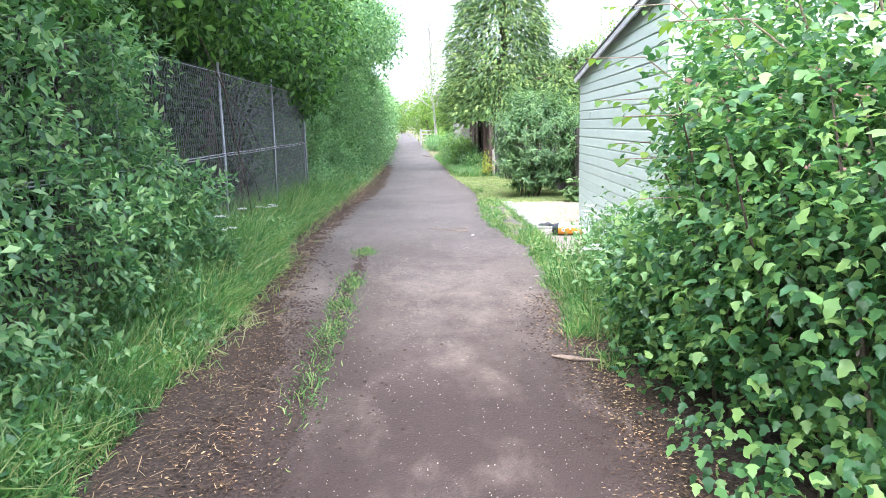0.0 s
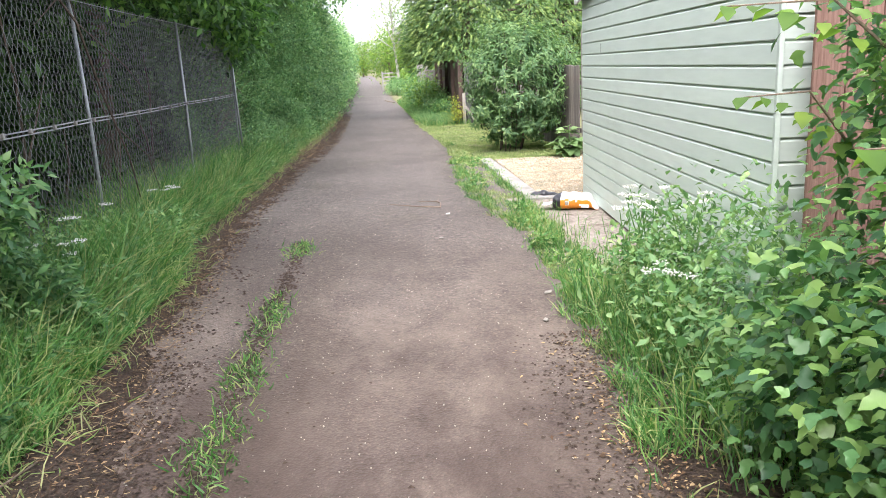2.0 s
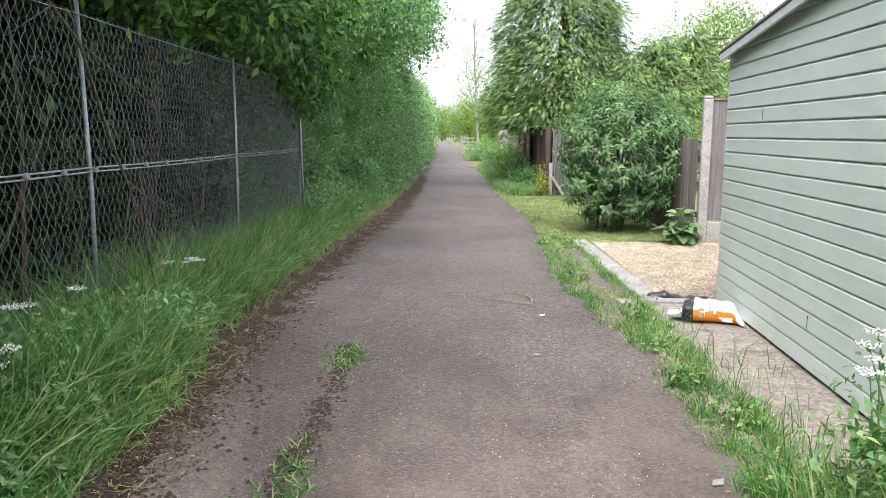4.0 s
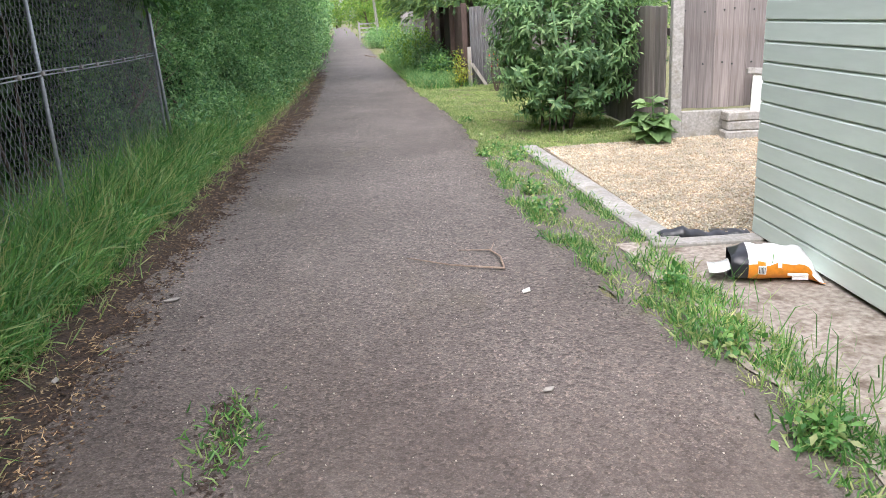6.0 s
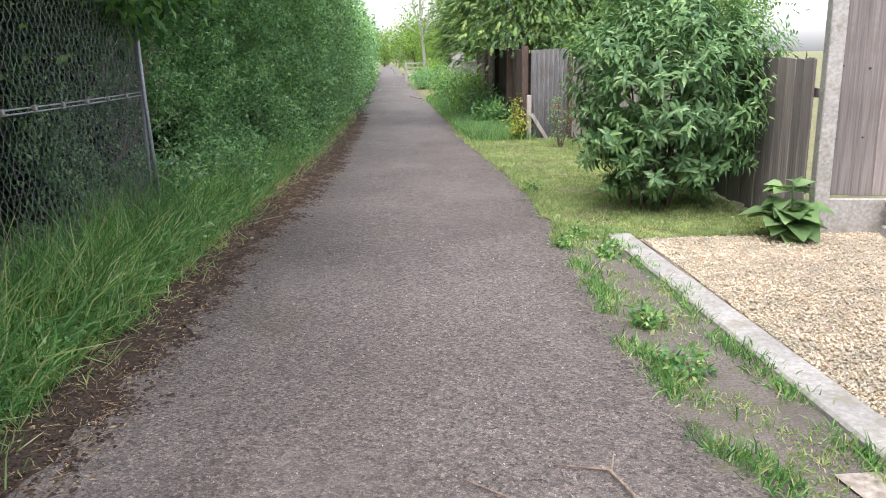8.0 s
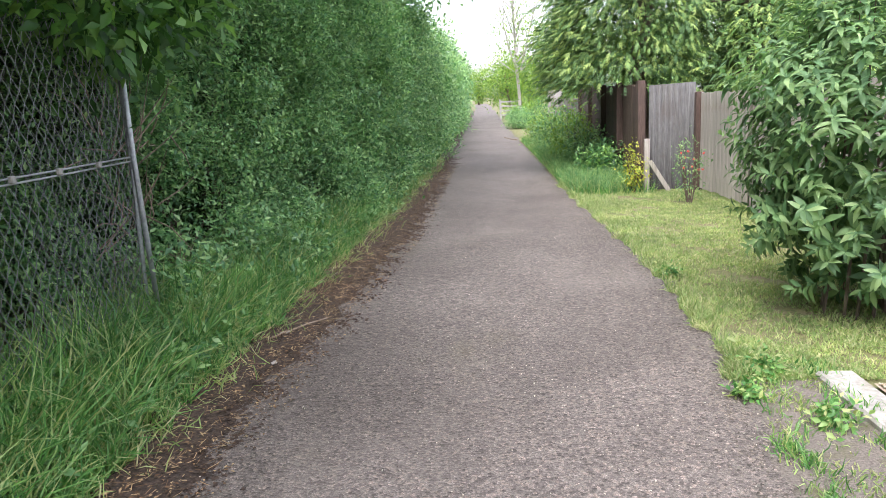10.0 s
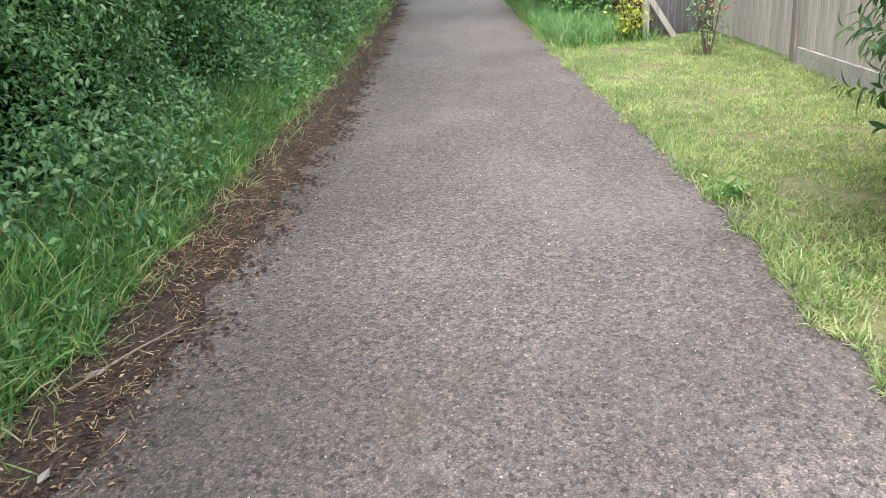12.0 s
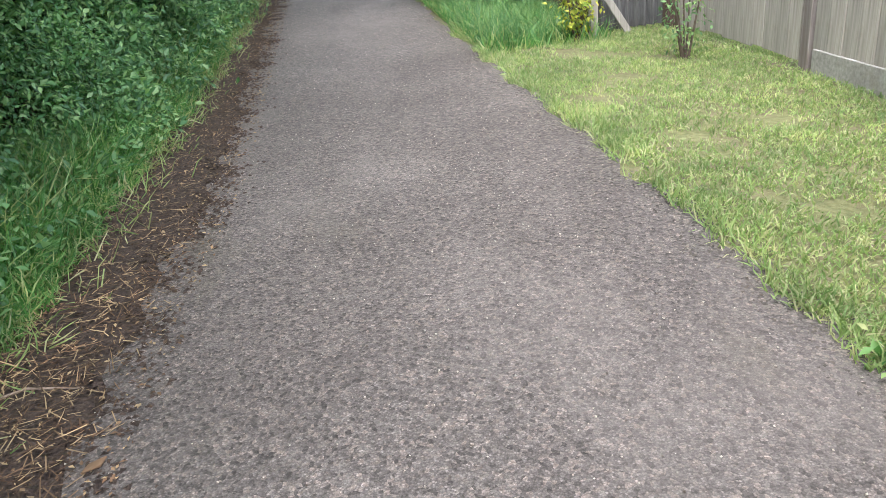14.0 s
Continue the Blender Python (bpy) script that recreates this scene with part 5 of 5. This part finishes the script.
def sticks():
    def stick(name, pts, r, label):
        tagged(put(name, tube(bmesh.new(), pts, [r * (1 - 0.6 * i / len(pts)) for i in range(len(pts))], 6), TWIG, smooth=True), label, "twig")

    t = thing("fallen_twig", "thin bare forked twig lying on the tarmac", "twig")
    part("stem", tube(bmesh.new(), [(0.5, 12.1, 0.02), (0.72, 11.9, 0.024), (0.9, 11.82, 0.02), (1.0, 11.78, 0.018)], [0.003, 0.005, 0.006, 0.006], 6), TWIG, t, smooth=True)
    part("fork", tube(bmesh.new(), [(1.0, 11.78, 0.018), (1.01, 11.95, 0.03), (0.98, 12.12, 0.02), (0.8, 12.18, 0.016)], [0.006, 0.006, 0.005, 0.002], 6), TWIG, t, smooth=True)
    part("shoot", tube(bmesh.new(), [(0.98, 12.1, 0.02), (1.02, 12.22, 0.03)], [0.004, 0.002], 5), TWIG, t)
    stick("dry_stick", [(1.25, 6.2, 0.02), (1.42, 6.12, 0.03), (1.62, 6.22, 0.02)], 0.012, "short dry stick at the edge of the lane")
    stick("dry_stick", [(-1.1, 6.6, 0.02), (-0.95, 6.75, 0.03), (-0.88, 7.0, 0.02)], 0.006, "thin dry stick in the leaf litter")
    stick("dry_stick", [(-1.15, 18.0, 0.015), (-0.9, 18.1, 0.02), (-0.72, 18.06, 0.015)], 0.006, "thin dry stick in the leaf litter")
    stick("dry_stick", [(-1.0, 16.2, 0.015), (-0.85, 16.45, 0.02), (-0.75, 16.6, 0.015)], 0.006, "thin dry stick in the leaf litter")
    stick("dry_stick", [(1.0, 36.0, 0.02), (0.75, 36.1, 0.06), (0.6, 35.9, 0.12)], 0.02, "twiggy debris at the edge of the lane")
    b = thing("dead_branch", "dead bare branch leaning against the chain-link fence", "branch")
    part("stem", tube(bmesh.new(), [(-1.62, 9.3, 2.25), (-1.6, 10.05, 1.8), (-1.58, 10.3, 1.3), (-1.55, 10.6, 0.8), (-1.5, 10.75, 0.05)], [0.005, 0.009, 0.008, 0.006, 0.004], 7), BARK, b, smooth=True)
    for pts in ([(-1.6, 10.05, 1.8), (-1.6, 11.0, 1.5), (-1.6, 11.7, 1.15)], [(-1.6, 9.8, 1.95), (-1.62, 9.4, 1.75)], [(-1.57, 10.45, 1.05), (-1.55, 11.1, 0.75), (-1.5, 11.3, 0.2)], [(-1.6, 10.05, 1.8), (-1.6, 9.9, 2.2)], [(-1.56, 10.5, 1.0), (-1.55, 10.2, 0.4)]):
        part("limb", tube(bmesh.new(), pts, [0.005] * (len(pts) - 1) + [0.002], 5), BARK, b)


sticks()


def scraps():
    paper = plain("white_scrap", (0.62, 0.6, 0.56), 0.8)
    stone = plain("dull_pale_stone", (0.3, 0.28, 0.25), 0.9)
    for x, y, w, d, a, m, label in ((1.04, 11.42, 0.05, 0.035, 30, paper, "scrap of white paper on the tarmac"), (-0.73, 11.76, 0.06, 0.03, 10, stone, "pale flat stone in the dirt strip"), (1.22, 6.25, 0.12, 0.06, -35, TWIG, "broken piece of wood on the lane"), (1.42, 8.7, 0.05, 0.04, 15, stone, "pale flat stone at the edge of the lane"), (1.3, 8.2, 0.04, 0.03, 60, stone, "pale flat stone at the edge of the lane"), (-0.86, 15.75, 0.04, 0.03, 60, stone, "pale flat stone in the dirt strip"), (-0.95, 16.3, 0.05, 0.03, 20, stone, "pale flat stone in the dirt strip"), (-1.0, 10.9, 0.04, 0.025, 80, stone, "pale flat stone in the dirt strip"), (0.9, 10.4, 0.035, 0.025, 0, stone, "pale flat stone on the tarmac"), (-0.58, 17.66, 0.05, 0.03, 25, LITTER, "reddish dead leaf beside the tarmac")):
        bm = one_box(-w / 2, w / 2, -d / 2, d / 2, 0, 0.009, bevel=0.003)
        for v in bm.verts:
            v.co.x += 0.25 * v.co.y + 0.15 * w * math.sin(v.co.y * 90)
            v.co.z += 0.1 * abs(v.co.x)
        bmesh.ops.transform(bm, matrix=pose(x, y, 0.008, 0, 0, a), verts=bm.verts)
        tagged(put("scrap", bm, m), label, "litter", "scraps on the lane")


scraps()


def umbel(x, y, h, k):
    u = thing("cow_parsley", "flowering cow parsley with flat white flower heads", "flower", "cow parsley along the verges")
    rr = random.Random(k)
    for i in range(4):
        e = Vector((x + rr.uniform(-0.13, 0.13), y + rr.uniform(-0.13, 0.13), h * rr.uniform(0.85, 1.05)))
        part("stem", tube(bmesh.new(), [(x, y, -0.01), ((x + e.x) / 2, (y + e.y) / 2, e.z * 0.6), e], [0.005, 0.004, 0.002], 5), GRASS, u)
        r, a = 0.045 * np.sqrt(rng.random(45)), rng.uniform(0, 6.28, 45)
        P = np.stack((e.x + r * np.cos(a), e.y + r * np.sin(a), e.z + 0.012 * rng.random(45)), 1)
        scatter("flower_head", STONE, P, unit(45), np.array((0, 0, 1.0)) + 0.2 * unit(45), rng.uniform(0.007, 0.015, 45), WHITE_PETAL, u)
    p, o = clumps((x, y, h * 0.4), (0.14, 0.14, h * 0.35), 30, 9, 0.03, 0.2)
    leafy("foliage", p[p[:, 2] > 0.02], o[p[:, 2] > 0.02], 0.03, 0.06, GRASS, u)


for k, (x, y, h) in enumerate(((1.8, 8.3, 0.62), (1.95, 8.4, 0.66), (2.1, 8.2, 0.68), (1.75, 7.4, 0.5), (-1.42, 9.2, 0.62), (-1.38, 8.6, 0.5), (-1.4, 10.9, 0.5))):
    umbel(x, y, h, k)


def stalks():
    n = 220
    y = 8.4 + 3.0 * rng.random(n)
    x = np.interp(y, (8.4, 11.4), (1.95, 1.75)) + 0.16 * rng.normal(size=n)
    grass("seed_stalks", x, y, rng.uniform(0.08, 0.3, n), 0.005, GRASS, "thin grass stalks beside the concrete strip", 0.18)
    w = thing("edge_weeds", "small leafy weeds along the tarmac's edge", "weeds")
    P, O = [], []
    for cx, cy, r in ((1.5, 12.9, 0.11), (1.55, 13.5, 0.08), (1.62, 9.9, 0.08), (1.66, 10.6, 0.07), (1.7, 9.3, 0.1), (1.6, 8.6, 0.12), (1.75, 11.3, 0.06), (1.72, 14.9, 0.09), (1.62, 15.5, 0.1), (1.62, 17.5, 0.06), (1.45, 15.2, 0.05)):
        p, o = clumps((cx, cy, r * 0.35), (r, r, r * 0.7), 26, 10, 0.025, 0.3)
        P.append(p)
        O.append(o)
    P, O = np.concatenate(P), np.concatenate(O)
    k = P[:, 2] > 0.01
    leafy("foliage", P[k], O[k], 0.025, 0.055, GRASS, w)
    f = thing("rose_flowers", "a few small red flowers on the rose bush", "flower")
    p = np.stack((2.68 + 0.09 * rng.normal(size=9), 21.28 + 0.09 * rng.normal(size=9), rng.uniform(0.4, 0.68, 9)), 1)
    for q in p:
        scatter("flower", STONE, np.repeat(q[None], 5, 0) + 0.008 * unit(5), unit(5), unit(5), np.full(5, 0.03), RED_PETAL, f)


stalks()


def far_gate():
    g = thing("field_gate", "pale grey timber gate far along the lane", "gate")
    white = plain("grey_gate_paint", (0.3, 0.29, 0.27), 0.7)
    for x in (0.62, 1.78):
        part("post", one_box(x - 0.06, x + 0.06, 57.0, 57.12, -0.01, 1.15, bevel=0.01), white, g)
    for z in (0.25, 0.5, 0.75, 1.0):
        part("rail", one_box(0.68, 1.72, 57.04, 57.08, z, z + 0.09, bevel=0.006), white, g)


far_gate()


for k, (x, y, r, h, m) in enumerate(((-2.6, 150, 3.5, 6.0, LIME_LEAF), (-7.0, 165, 6.0, 8.0, HEDGE), (2.6, 110, 2.4, 5.0, LIME_LEAF), (3.4, 82, 2.4, 4.2, LIME_LEAF), (5.5, 62, 2.5, 5.0, HEDGE), (6.5, 44, 2.2, 4.0, HEDGE), (9.0, 52, 3.0, 5.0, SHADE_LEAF))):
    tree("garden_tree", (x, y, -0.02), (x, y, h * 0.7), 0.16, [((x, y, h * 0.56), (r * 0.7, r * 0.7, h * 0.46), 120, 34, 0.06 * h)], LEAF, 0.04 * h, 0.07 * h, m, "leafy tree in the gardens far along the lane", seed=40 + k)


def sprigs():
    b = thing("hazel_sprig", "young arching shoots with fresh, backlit-bright leaves leaning over the lane", "branch")
    rr = random.Random(77)
    for e in ((1.3, 6.15, 1.72), (1.42, 6.35, 1.5), (1.36, 5.9, 1.95), (1.55, 6.5, 1.25), (1.3, 5.4, 1.4), (1.32, 4.9, 1.75), (1.4, 5.7, 2.15), (1.7, 5.2, 2.35), (1.95, 5.5, 2.45), (2.2, 5.8, 2.3), (1.85, 4.7, 2.2), (2.4, 5.4, 2.4), (1.6, 6.2, 2.1), (2.1, 6.3, 2.2), (1.5, 5.0, 2.05), (2.3, 5.0, 2.5), (1.35, 5.6, 1.2), (1.3, 5.15, 1.05)):
        e = Vector(e)
        s = Vector((max(2.05, e.x + 0.1), e.y + rr.uniform(-0.15, 0.15), min(e.z - 0.3, 1.75)))
        m = s.lerp(e, 0.55) + Vector((0, 0, 0.14))
        part("stem", tube(bmesh.new(), [s, m, e], [0.006, 0.004, 0.002], 5), TWIG, b)
        n = 12
        k = np.linspace(0.2, 1, n)[:, None]
        p = np.array(s) * (1 - k) ** 2 + 2 * np.array(m) * k * (1 - k) + np.array(e) * k ** 2
        side = np.where(np.arange(n) % 2 == 0, 1.0, -1.0)
        way = np.stack((np.full(n, -0.5), side, np.full(n, -0.3)), 1) + 0.3 * unit(n)
        # Young shoots whose bright lime also carries the backlight on the bush top.
        scatter("leaves", BROAD, p, way, np.array((0, 0, 1.0)) + 0.3 * unit(n), rng.uniform(0.055, 0.095, n), LIME_LEAF, b)


sprigs()
